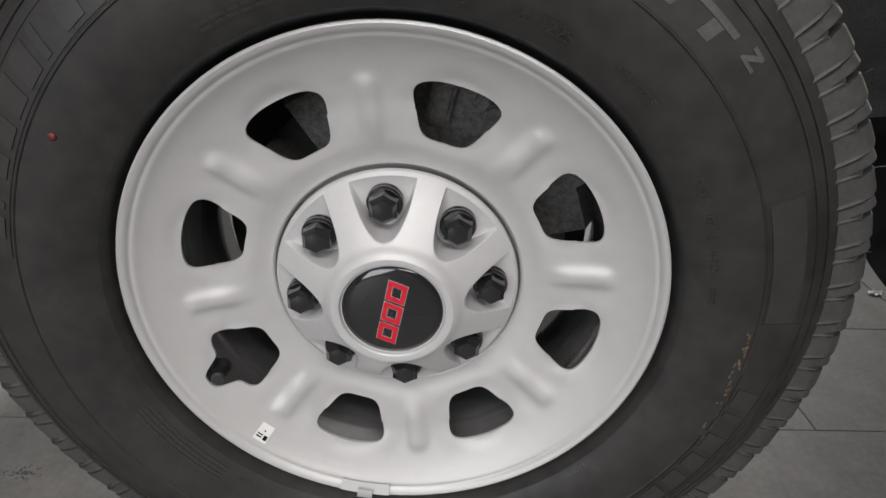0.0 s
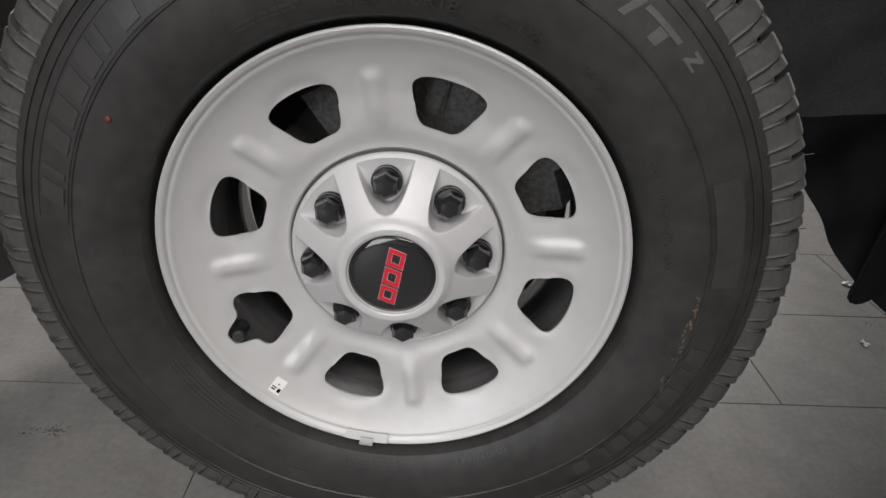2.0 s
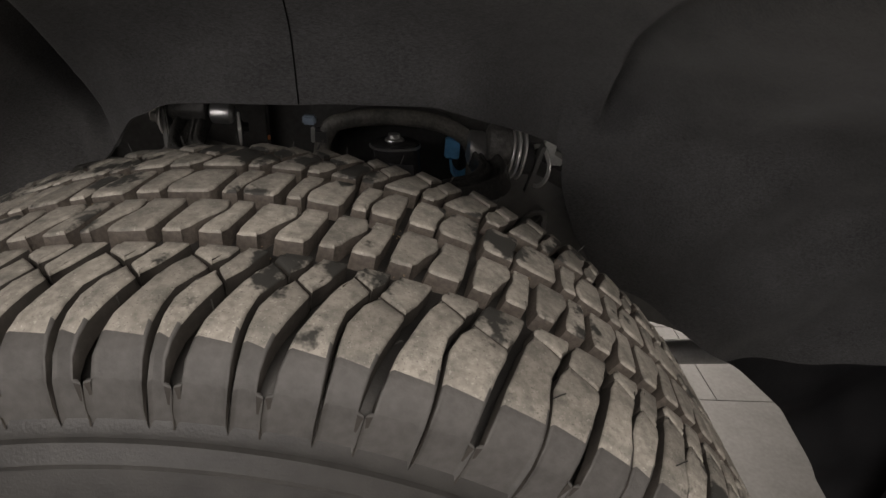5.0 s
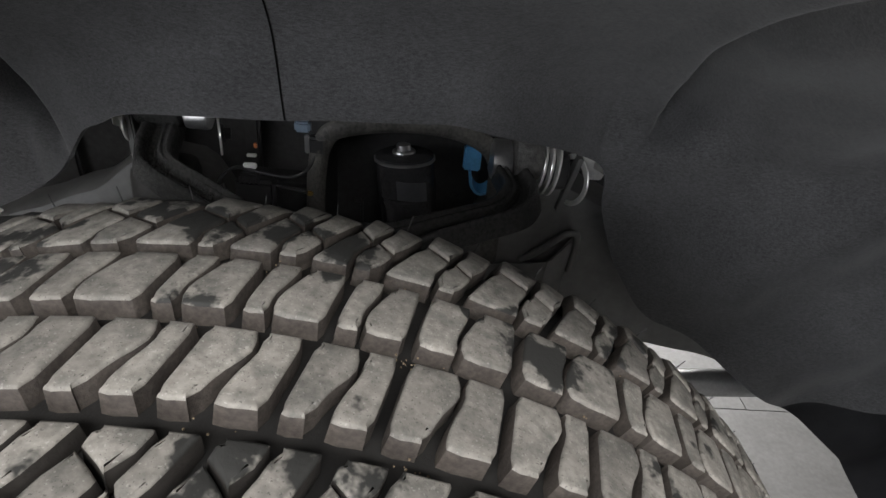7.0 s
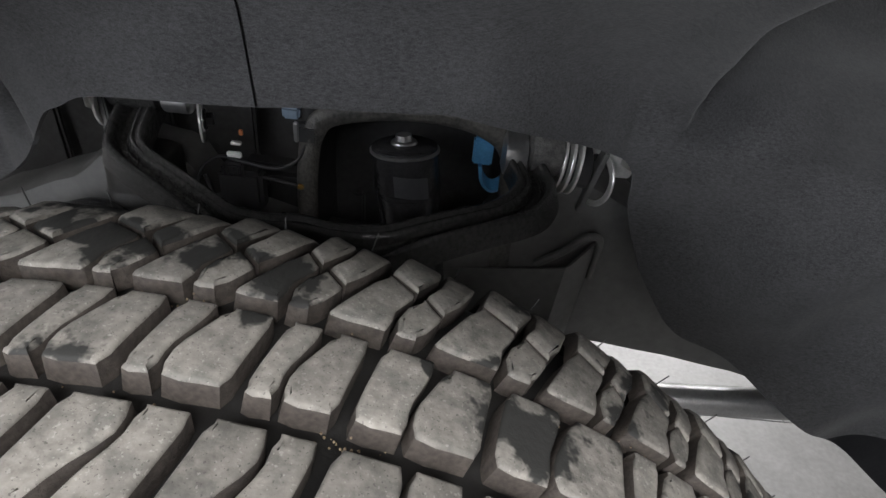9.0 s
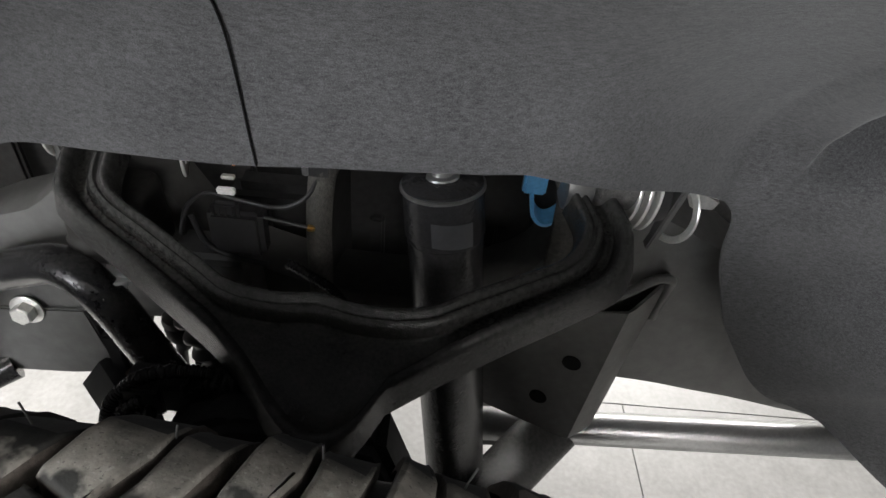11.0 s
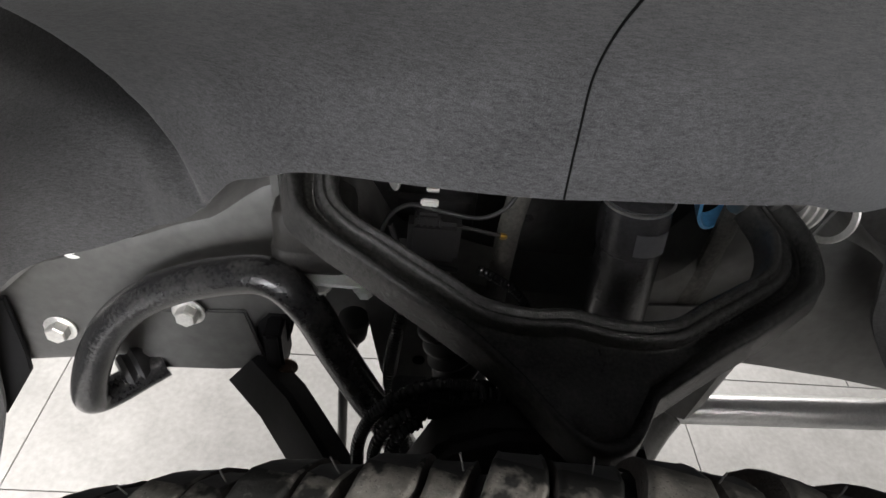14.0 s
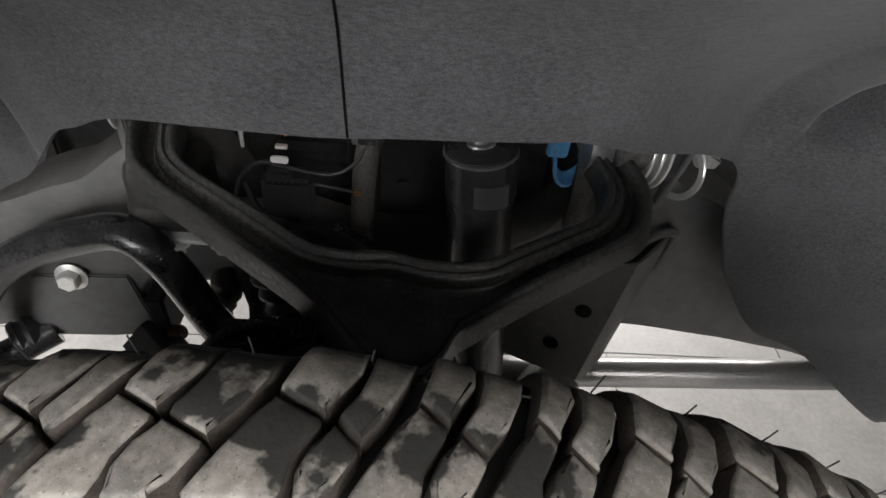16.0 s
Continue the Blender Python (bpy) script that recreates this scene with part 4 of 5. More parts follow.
box(bm, (-0.75, -0.02, 1.36), (1.4, 2.0, 1.40), 0.01)
tagged(part("hood", bm, M_BODY, None), "dark painted hood panel above the wheelhouse", "hood")

# added out of view to block the front lamp's direct light on the rail
bm = bmesh.new()
box(bm, (-0.80, -0.02, 0.60), (-0.77, 1.9, 1.36), 0.01)
tagged(part("front_light_block", bm, M_BODY, None), "unseen dark panel that keeps the front lamp off the rail", "body panel")

# ---- frame and suspension: drawn on the truck's own axes, which stand at a small angle to the steered wheel ----
PLACE = BODY
frame_rail = thing("frame_rail", "satin dark grey steel truck frame rail beside the wheelhouse", "frame rail")
bm = bmesh.new()
lower = [(-0.602, 0.361), (-0.52, 0.369), (-0.411, 0.379), (-0.29, 0.383), (-0.277, 0.47), (-0.1, 0.474), (0.099, 0.482), (0.256, 0.489), (0.343, 0.487), (0.435, 0.479), (0.533, 0.466), (0.694, 0.415), (0.95, 0.365), (1.4, 0.355)]
upper = [(-0.612, 0.421), (-0.576, 0.485), (-0.498, 0.545), (-0.41, 0.582), (-0.318, 0.616), (-0.238, 0.673), (-0.169, 0.662), (-0.117, 0.583), (-0.001, 0.562), (0.119, 0.568), (0.189, 0.612), (0.241, 0.697), (0.301, 0.713), (0.359, 0.688), (0.444, 0.638), (0.538, 0.61), (0.704, 0.557), (0.95, 0.525), (1.4, 0.515)]


def rail_y(x):
    return 0.593 - 0.045 * min(1.0, max(0.0, (x + 0.15) / 0.4)) - 0.02 * min(1.0, max(0.0, (x - 0.25) / 0.4)) - 0.015 * min(1.0, max(0.0, (-x - 0.35) / 0.25))


def height(line, x):
    for (x0, z0), (x1, z1) in zip(line, line[1:]):
        if x <= x1:
            t = (x - x0) / (x1 - x0)
            return z0 + (z1 - z0) * t * t * (3 - 2 * t) * 0.5 + (z1 - z0) * t * 0.5
    return line[-1][1]


rows = []
for i in range(121):
    x = -0.60 + 2.0 * (i / 120) ** 1.2
    a, b = Vector((x, rail_y(x), height(lower, x))), Vector((x, rail_y(x), height(upper, x)))
    rows.append([Vector((a.x, a.y + 0.08, a.z + 0.004)), Vector((a.x, a.y + 0.012, a.z)), Vector((a.x, a.y + 0.003, a.z + 0.004)), Vector((a.x, a.y, a.z + 0.014))] + [a.lerp(b, t) for t in (0.3, 0.6)] + [Vector((b.x, b.y, b.z - 0.014)), Vector((b.x, b.y + 0.003, b.z - 0.004)), Vector((b.x, b.y + 0.012, b.z)), Vector((b.x, b.y + 0.06, b.z + 0.002))])
shell(bm, rows, 0.004)
part("rail", bm, M_FRAME, frame_rail, "", 40)
bm = bmesh.new()
prism(bm, [(-0.4317, 0.5708, 0.374), (-0.3281, 0.5747, 0.376), (-0.2738, 0.5764, 0.3804), (-0.2729, 0.5783, 0.402), (-0.2906, 0.5849, 0.48), (-0.4051, 0.5823, 0.4744)], (0, 0.006, 0), 0.002)
part("gusset", bm, M_FRAME, frame_rail)


def bolt(name, at, way, r, parent, label="zinc plated hex bolt with washer", m=None):
    bm = bmesh.new()
    disc_stack(bm, at, way, [(0, r * 1.45), (0.0025, r * 1.5), (0.003, r * 1.4)], 24)
    disc_stack(bm, Vector(at) + Vector(way).normalized() * 0.003, way, [(0, r), (r * 0.85, r), (r * 1.0, r * 0.85)], sides=6)
    return part(name, bm, m or M_ZINC, parent, label, 25)


bolt("bolt", (-0.5134, 0.5787, 0.4353), (0, -1, 0.1), 0.0130, frame_rail)
bolt("bolt", (-0.3559, 0.5836, 0.4765), (0, -1, 0.1), 0.0130, frame_rail)
bm = bmesh.new()
box(bm, (-0.267, 0.5617, 0.3855), (-0.2454, 0.6136, 0.465), 0.004)
part("tab", bm, M_TRIM, frame_rail)
bm = bmesh.new()
prism(bm, [(-0.2898, 0.5948, 0.4794), (-0.233, 0.5953, 0.4796), (-0.2376, 0.592, 0.4414), (-0.2483, 0.589, 0.4073), (-0.2549, 0.5863, 0.3773), (-0.2814, 0.5864, 0.3848)], (0, 0.05, 0), 0.004)
part("mount_bracket", bm, M_TRIM, frame_rail, "black mounting bracket")
bolt("bolt", (-0.2486, 0.5717, 0.3935), (0.2, -1, 0), 0.012, frame_rail, "rusty brown bolt head", M_RUST)

PLACE = Matrix()
bm = bmesh.new()
prism(bm, [(-0.450, 0.478, 0.580), (-0.461, 0.478, 0.499), (-0.465, 0.478, 0.470), (-0.525, 0.478, 0.378), (-0.560, 0.478, 0.400), (-0.500, 0.478, 0.560)], (0, 0.006, 0), 0.002)
part("front_plate", bm, M_TRIM, frame_rail, "black front end plate")
bolt("bolt", (-0.388, 0.507, 0.624), (0.1, -0.7, 1), 0.0080, frame_rail, m=M_ZINC_LIT)
PLACE = BODY
# tower bracket: a bent plate, behind the arm's rear leg
bm = bmesh.new()
L0, L1 = Vector((0.1266, 0.5695, 0.5527)), Vector((0.1684, 0.5616, 0.4105))
C0, C1 = Vector((0.2892, 0.5127, 0.6223)), Vector((0.274, 0.51, 0.4143))
R0, R1 = Vector((0.3224, 0.5335, 0.6532)), Vector((0.3026, 0.5307, 0.4195))
back = Vector((0, 0.06, 0))
rows = []
for k in range(13):
    t = k / 12
    l, c, r = L0.lerp(L1, t), C0.lerp(C1, t), R0.lerp(R1, t)
    rows.append([l + back, l + Vector((0, 0.004, 0)), l.lerp(c, 0.05), l.lerp(c, 0.5), c.lerp(l, 0.06) + Vector((0, 0.0008, 0)), c + Vector((0, 0.0015, 0)), c.lerp(r, 0.12) + Vector((0, 0.0008, 0)), c.lerp(r, 0.5), r.lerp(c, 0.1), r + Vector((0, 0.005, 0)), r + back])
shell(bm, rows, 0.003)
part("tower_bracket", bm, M_FRAME, frame_rail, "", 35)
# two holes, their darkness put on as flat black discs
for x, y, z in ((0.2555, 0.5223, 0.5347), (0.2340, 0.5296, 0.4648)):
    bm = bmesh.new()
    disc_stack(bm, (x - 0.0006, y - 0.0016, z), (-0.36, -0.93, 0), [(0, 0.0098), (0.0020, 0.0098), (0.0021, 0.0092)], 24)
    part("hole", bm, M_INK, frame_rail, "black disc painted in place of a drilled hole")
bm = bmesh.new()
tube(bm, glide([(0.2616, 0.5384, 0.6051), (0.2846, 0.5237, 0.6367), (0.3027, 0.5183, 0.6605), (0.3184, 0.519, 0.6622), (0.3252, 0.5302, 0.6412), (0.3256, 0.5385, 0.5936)], 6), 0.0045, 10)
part("folded_edge", bm, M_FRAME, frame_rail)

# ---- upper control arm ----
arm = thing("upper_control_arm", "dusty black stamped steel upper control arm with rolled edges", "control arm")
OUTER = ([(-0.2104, 0.5966, 0.7534), (-0.2136, 0.5621, 0.74), (-0.2131, 0.5371, 0.7301), (-0.2082, 0.517, 0.7238), (-0.202, 0.5008, 0.7197), (-0.1872, 0.4873, 0.7161), (-0.1691, 0.4736, 0.7127), (-0.1434, 0.4576, 0.7084), (-0.1012, 0.4298, 0.702), (-0.0674, 0.4071, 0.6969), (-0.0454, 0.3918, 0.6929)],
         [(-0.0454, 0.3918, 0.6929), (-0.0162, 0.3647, 0.6875), (0.0104, 0.3333, 0.6828), (0.0365, 0.3143, 0.6791), (0.0629, 0.3208, 0.6815), (0.0849, 0.3545, 0.6897)],
         [(0.0849, 0.3545, 0.6897), (0.1423, 0.3901, 0.7018), (0.207, 0.4241, 0.7158), (0.2383, 0.4421, 0.7228), (0.251, 0.4581, 0.7268), (0.2572, 0.4793, 0.7325), (0.2568, 0.4959, 0.7373), (0.2529, 0.5068, 0.741), (0.2491, 0.5168, 0.7431), (0.2464, 0.5246, 0.7442)])
INNER = ([(-0.177, 0.5957, 0.7541), (-0.1778, 0.561, 0.7387), (-0.1742, 0.5271, 0.7264), (-0.1659, 0.5088, 0.7214), (-0.1479, 0.4923, 0.7178), (-0.1212, 0.4763, 0.7136), (-0.0955, 0.4603, 0.7095), (-0.0696, 0.4432, 0.7065), (-0.0468, 0.428, 0.7026)],
         [(-0.0468, 0.428, 0.7026), (-0.0285, 0.4212, 0.7021), (0.0003, 0.418, 0.7015), (0.0267, 0.4191, 0.7033), (0.0577, 0.4116, 0.7029), (0.0863, 0.4093, 0.7038)],
         [(0.0863, 0.4093, 0.7038), (0.1112, 0.4131, 0.7059), (0.1374, 0.426, 0.7108), (0.1764, 0.4439, 0.7182), (0.2042, 0.4572, 0.7234), (0.2182, 0.4731, 0.7286), (0.224, 0.4894, 0.7329), (0.2241, 0.5011, 0.736), (0.2214, 0.51, 0.7382), (0.2187, 0.5189, 0.7404), (0.2161, 0.5268, 0.7415)])


def even(points, n):
    """n + 1 points at even steps along a smooth curve."""
    line = glide(points, 12)
    run = [0.0]
    for p, q in zip(line, line[1:]):
        run.append(run[-1] + (q - p).length)
    out, k = [], 0
    for i in range(n + 1):
        want = run[-1] * i / n
        while k < len(run) - 2 and run[k + 1] < want:
            k += 1
        out.append(line[k].lerp(line[k + 1], (want - run[k]) / max(1e-9, run[k + 1] - run[k])))
    return out


outer_line, inner_line = [], []
for po, pi, n in zip(OUTER, INNER, (36, 20, 36)):
    outer_line += even(po, n)[: n if n != 36 or outer_line == [] else n + 1]
    inner_line += even(pi, n)[: n if n != 36 or inner_line == [] else n + 1]
UP = Vector((0, -0.23, 0.97)).normalized()
grid = []
for k, (a, b) in enumerate(zip(outer_line, inner_line)):
    d = b - a
    w = d.length
    d.normalize()
    s = min(1.0, w / 0.036)
    # outer wall, outer lip, sunken web, double inner ridge, inner wall: steps across and up
    sec = [a + d * s * x + UP * h for x, h in ((-0.009, -0.027), (-0.008, -0.024), (-0.003, -0.008), (-0.001, -0.002), (0.001, 0.0004), (0.004, 0.0010), (0.0075, -0.0005), (0.0100, -0.005), (0.0120, -0.0115))]
    c0, c1 = a + d * s * 0.0135 - UP * 0.0135, b - d * s * 0.0160 - UP * 0.0135
    sec += [c0.lerp(c1, t) for t in (0.0, 0.25, 0.5, 0.75, 1.0)]
    sec += [b + d * s * x + UP * h for x, h in ((-0.0145, -0.0115), (-0.0125, -0.005), (-0.0100, -0.0012), (-0.007, -0.0006), (-0.0050, -0.0030), (-0.0035, -0.0028), (-0.001, 0.0008), (0.002, 0.0010), (0.0045, -0.0008), (0.006, -0.005), (0.0075, -0.016), (0.008, -0.026))]
    grid.append(sec)
bm = bmesh.new()
shell(bm, grid, -0.003)
columns = len(grid[0])
for k, f in enumerate(list(bm.faces)[: 2 * (len(grid) - 1) * (columns - 1)]):
    # the sunken web's colour is darkened for shade; the edges are dusty
    if 8 <= (k // 2) % (columns - 1) <= 13:
        f.material_index = 1
part("stamping", bm, (M_ARM, M_WEB), arm, "dusty black stamped steel wishbone", 60)
bm = bmesh.new()
disc_stack(bm, (0.0417, 0.3766, 0.6736), UP, [(0, 0.030), (0.0020, 0.0295), (0.0034, 0.027), (0.0030, 0.024), (0.0016, 0.022), (0.0016, 0.010), (0.0030, 0.008)], 36)
part("ball_joint", bm, M_ARM, arm)
bm = bmesh.new()
disc_stack(bm, (0.0384, 0.3753, 0.6284), UP, [(0, 0.020), (0.010, 0.027), (0.034, 0.029), (0.042, 0.026)], 28)
part("ball_joint_housing", bm, M_DARK, arm)


def sleeve(x0, x1, y, z, r, parent, m, label):
    bm = bmesh.new()
    disc_stack(bm, (x0, y, z), (1, 0, 0), [(0, r * 0.6), (0.003, r * 0.96), (0.006, r), (x1 - x0 - 0.006, r), (x1 - x0 - 0.003, r * 0.96), (x1 - x0, r * 0.6)], 28)
    part("bushing", bm, m, parent, label)


def washer(x, y, z, r, parent, way=(1, 0, 0), hole=0.55):
    bm = bmesh.new()
    w = Vector(way).normalized()
    ref = w.cross(Vector((0, 0, 1))).normalized()
    up = w.cross(ref)
    prof = [(-0.0015, r * hole), (-0.0015, r - 0.0008), (-0.0007, r), (0.0007, r), (0.0015, r - 0.0008), (0.0015, r * hole)]
    revolve(bm, prof, 36, lambda q, h, a: Vector((x, y, z)) + w * q + (ref * math.cos(a) + up * math.sin(a)) * h, True)
    part("washer", bm, M_ZINC, parent, "bright zinc washer")


sleeve(-0.2247, -0.1660, 0.5789, 0.7528, 0.025, arm, M_ARM, "black rubber bushing")
sleeve(-0.1660, -0.1326, 0.5769, 0.7446, 0.017, arm, M_STEEL, "bare steel bushing sleeve")
washer(-0.2330, 0.5726, 0.7320, 0.026, arm)
washer(-0.1233, 0.5687, 0.7233, 0.025, arm, (1, 0.35, 0))
bolt("bolt", (-0.2374, 0.5701, 0.7359), (-1, 0, 0), 0.011, arm)
bolt("bolt", (-0.1212, 0.5706, 0.7245), (1, 0.3, 0), 0.008, arm, "dark hex bolt", M_PLASTIC)
sleeve(0.2060, 0.2332, 0.5510, 0.7381, 0.025, arm, M_STEEL, "bare steel bushing sleeve")
sleeve(0.2314, 0.2675, 0.5491, 0.7479, 0.028, arm, M_CAST, "grey cast bushing body")
sleeve(0.2646, 0.2985, 0.5499, 0.7335, 0.024, arm, M_PLASTIC, "black rubber bushing")
for x, r in ((0.2647, 0.033), (0.2717, 0.036), (0.2797, 0.036)):
    washer(x, 0.5508, 0.7366, r, arm, (1, 0.0, -0.12))
bm = bmesh.new()
prism(bm, [(0.2895, 0.5311, 0.6853), (0.3067, 0.5344, 0.7561), (0.3127, 0.534, 0.7567), (0.2954, 0.5306, 0.6838)], (0, 0.02, 0), 0.0012)
part("strap", bm, M_FRAME, arm, "dark steel strap")
washer(0.3052, 0.5459, 0.7233, 0.032, arm, (1, 0.45, -0.15), 0.8)
bm = bmesh.new()
prism(bm, [(0.314, 0.5444, 0.7654), (0.3295, 0.5429, 0.7566), (0.3259, 0.5428, 0.7418), (0.3435, 0.5411, 0.7364), (0.3401, 0.5412, 0.7268), (0.3203, 0.5428, 0.7258), (0.3112, 0.5441, 0.7465)], (0, 0.016, 0.004), 0.0015)
part("bracket_end", bm, M_ZINC, arm, "bright zinc bracket end")
# raised stamped number on the front leg, as plain bars
for k in range(9):
    n = 13 + round(k * 1.6)
    c = outer_line[n].lerp(inner_line[n], 0.47) - UP * 0.0135
    bm = bmesh.new()
    box(bm, (-0.0013, -0.0034, -0.0006), (0.0013, 0.0034, 0.0007), 0.0005)
    bm.transform(pose(c.x, c.y, c.z, 13, 0, 30))
    part("stamp_bar", bm, M_ARM, arm)

# ---- damper ----
damper = thing("damper", "black tubular shock absorber behind the control arm", "shock absorber")
bm = bmesh.new()
top, foot = Vector((0.1062, 0.5358, 0.7399)), Vector((0.1551, 0.5023, 0.3291))
d = foot - top
L = d.length
disc_stack(bm, top, d, [(0, 0.027), (0.003, 0.034), (0.050, 0.0355), (0.052, 0.0335), (L, 0.0335)], 40)
part("tube", bm, M_DAMPER, damper, "", 30)
bm = bmesh.new()
disc_stack(bm, top + d * 0.012, d, [(0, 0.0345), (0.001, 0.0358), (0.003, 0.0358), (0.004, 0.0345)], 40)
part("collar_ring", bm, M_STEEL, damper, "bright steel ring")
bm = bmesh.new()
disc_stack(bm, top + d * 0.001, -d, [(0, 0.014), (0.003, 0.013), (0.004, 0.009), (0.010, 0.008)], 24)
part("rod", bm, M_STEEL, damper, "bright piston rod end")
# the upper sleeve ends in a step and carries a pale printed label
bm = bmesh.new()
disc_stack(bm, top + d.normalized() * 0.056, d, [(0, 0.0330), (0.0006, 0.0341), (0.003, 0.0341), (0.004, 0.0330)], 40)
part("sleeve_step", bm, M_DAMPER, damper)
way, across = d.normalized(), Vector((1, 0, 0))
out = across.cross(way).normalized()
out = out if out.y < 0 else -out
bm = bmesh.new()
shell(bm, [[top + way * (0.026 + 0.008 * i) + (out * math.cos(a) + across * math.sin(a)) * 0.0362 for a in np.linspace(-0.25, 0.75, 9)] for i in range(4)], -0.0006)
part("label_plate", bm, M_SLATE, damper, "grey printed label")

# ---- anti-roll bar ----
bar = thing("anti_roll_bar", "gloss black bent anti-roll bar", "anti-roll bar")
bm = bmesh.new()
line = [(-0.4036, 0.5793, 0.3765), (-0.4254, 0.562, 0.3722), (-0.4489, 0.5409, 0.3692), (-0.4639, 0.522, 0.3773), (-0.4616, 0.5126, 0.4017), (-0.447, 0.5159, 0.4481), (-0.4225, 0.5235, 0.4996), (-0.3856, 0.5301, 0.5428), (-0.3386, 0.5325, 0.5744), (-0.2842, 0.5271, 0.5999), (-0.2346, 0.5164, 0.6157), (-0.1975, 0.5046, 0.5912), (-0.1689, 0.4992, 0.5275), (-0.1373, 0.4913, 0.4635), (-0.108, 0.4853, 0.4073), (-0.0765, 0.4755, 0.3428)]
tube(bm, glide(line, 7), 0.0196, 28)
part("bar", bm, M_BAR, bar)
bm = bmesh.new()
disc_stack(bm, (-0.4481, 0.5544, 0.3771), (0.75, 0.65, 0.0), [(0, 0.018), (0.002, 0.023), (0.008, 0.026), (0.013, 0.0225), (0.016, 0.0225), (0.021, 0.027), (0.03, 0.025), (0.036, 0.018)], 28)
part("rubber_bush", bm, M_PLASTIC, bar, "black rubber mounting bush")

# ---- bump stop on the frame ----
stop = thing("bump_stop", "dark rubber bump stop with a zinc plate on the frame", "bump stop")
bm = bmesh.new()
rows = []
for h, k, dy in ((0.0, 0.80, 0.0), (0.003, 0.92, 0.0), (0.008, 0.99, 0.0), (0.016, 1.0, 0.0), (0.026, 1.0, 0.0), (0.029, 0.955, 0.0), (0.032, 0.95, 0.0), (0.062, 0.93, 0.002), (0.070, 0.88, 0.003), (0.074, 0.78, 0.004)):
    ring = []
    for q in range(28):
        a = 2 * math.pi * q / 28
        ca, sa = math.cos(a), math.sin(a)
        ring.append((-0.1937 + 0.042 * k * math.copysign(abs(ca) ** 0.45, ca), 0.5558 + dy + 0.034 * k * math.copysign(abs(sa) ** 0.45, sa), 0.6126 + h))
    rows.append([bm.verts.new(q) for q in ring])
for r0, r1 in zip(rows, rows[1:]):
    for q in range(28):
        bm.faces.new((r0[q], r0[(q + 1) % 28], r1[(q + 1) % 28], r1[q]))
bm.faces.new(rows[0][::-1])
bm.faces.new(rows[-1])
part("rubber", bm, M_RUBBER, stop, "dull black rubber block", 50)
bm = bmesh.new()
prism(bm, [(-0.2007, 0.5182, 0.6055), (-0.1548, 0.5157, 0.6075), (-0.1319, 0.5182, 0.6085), (-0.1316, 0.5612, 0.6122), (-0.211, 0.5624, 0.6094)], (0, 0, 0.0042), 0.0010)
part("plate", bm, M_ZINC_LIT, stop, "zinc plate")
bolt("bolt", (-0.1902, 0.5199, 0.6054), (0, -0.25, -1), 0.0100, stop, m=M_ZINC_LIT)
bolt("bolt", (-0.1423, 0.5193, 0.6078), (0, -0.25, -1), 0.0080, stop, m=M_ZINC_LIT)
bm = bmesh.new()
box(bm, (-0.2341, 0.5556, 0.6515), (-0.2244, 0.6181, 0.7779), 0.002)
part("strap", bm, M_FRAME, stop)

# ---- lower arm, steering and knuckle ----
lower_arm = thing("lower_control_arm", "black lower control arm crossing above the floor", "control arm")
bm = bmesh.new()
g = []
for k in range(9):
    t = k / 8
    c = Vector((-0.2968, 0.5868, 0.374)).lerp(Vector((-0.1942, 0.4922, 0.3592)), t) if t < 0.55 else Vector((-0.2413, 0.5355, 0.3655)).lerp(Vector((-0.0583, 0.325, 0.2619)), (t - 0.55) / 0.45)
    u = Vector((0.020, 0.0, 0.028)).lerp(Vector((0.026, -0.01, 0.042)), t)
    v = Vector((0.006, 0.010, -0.004))
    g.append([c - u - v, c - u + v, c - u * 0.6 + v * 1.4, c + u * 0.6 + v * 1.4, c + u + v, c + u - v, c + u * 0.85 - v * 1.5, c - u * 0.85 - v * 1.5, c - u - v])
shell(bm, g, 0.001)
part("front_leg", bm, M_TRIM, lower_arm)
bm = bmesh.new()
tube(bm, glide([(0.2893, 0.5768, 0.3717), (0.1838, 0.4708, 0.3196), (0.0385, 0.2953, 0.2331)], 6), 0.036, 16, flat=(1.0, 0.7))
part("rear_leg", bm, M_ARM, lower_arm)
knuckle = thing("steering_knuckle", "dark cast steering knuckle behind the wheel", "knuckle")
bm = bmesh.new()
tube(bm, glide([(0.0437, 0.3765, 0.6393), (0.0406, 0.3422, 0.5838), (0.0229, 0.2991, 0.4949), (0.0154, 0.2765, 0.3887), (0.018, 0.2851, 0.2498)], 6), 0.04, 16)
part("upright", bm, M_DARK, knuckle)
PLACE = Matrix()
bm = bmesh.new()
disc_stack(bm, (0, 0.13, AX), (0, 1, 0), [(0, 0.175), (0.034, 0.175), (0.035, 0.11), (0.10, 0.10), (0.16, 0.07)], 48)
part("brake_disc", bm, M_DISC, knuckle, "grey brake disc")
# widened almost to the barrel, added reach that keeps light out of the wheel
bm = bmesh.new()
disc_stack(bm, (0.0, 0.175, AX), (0, 1, 0), [(0, 0.206), (0.003, 0.208), (0.006, 0.206)], 48)
part("dust_shield", bm, M_DARK, knuckle)
bm = bmesh.new()
g = []
for i in range(9):
    a = radians(-35 + i * 14)
    g.append([axis_point(r, y, a) for r, y in ((0.115, 0.10), (0.190, 0.10), (0.200, 0.12), (0.200, 0.20), (0.185, 0.23), (0.115, 0.23))])
shell(bm, g, 0.006)
part("caliper", bm, M_CAST, knuckle, "grey cast brake caliper")
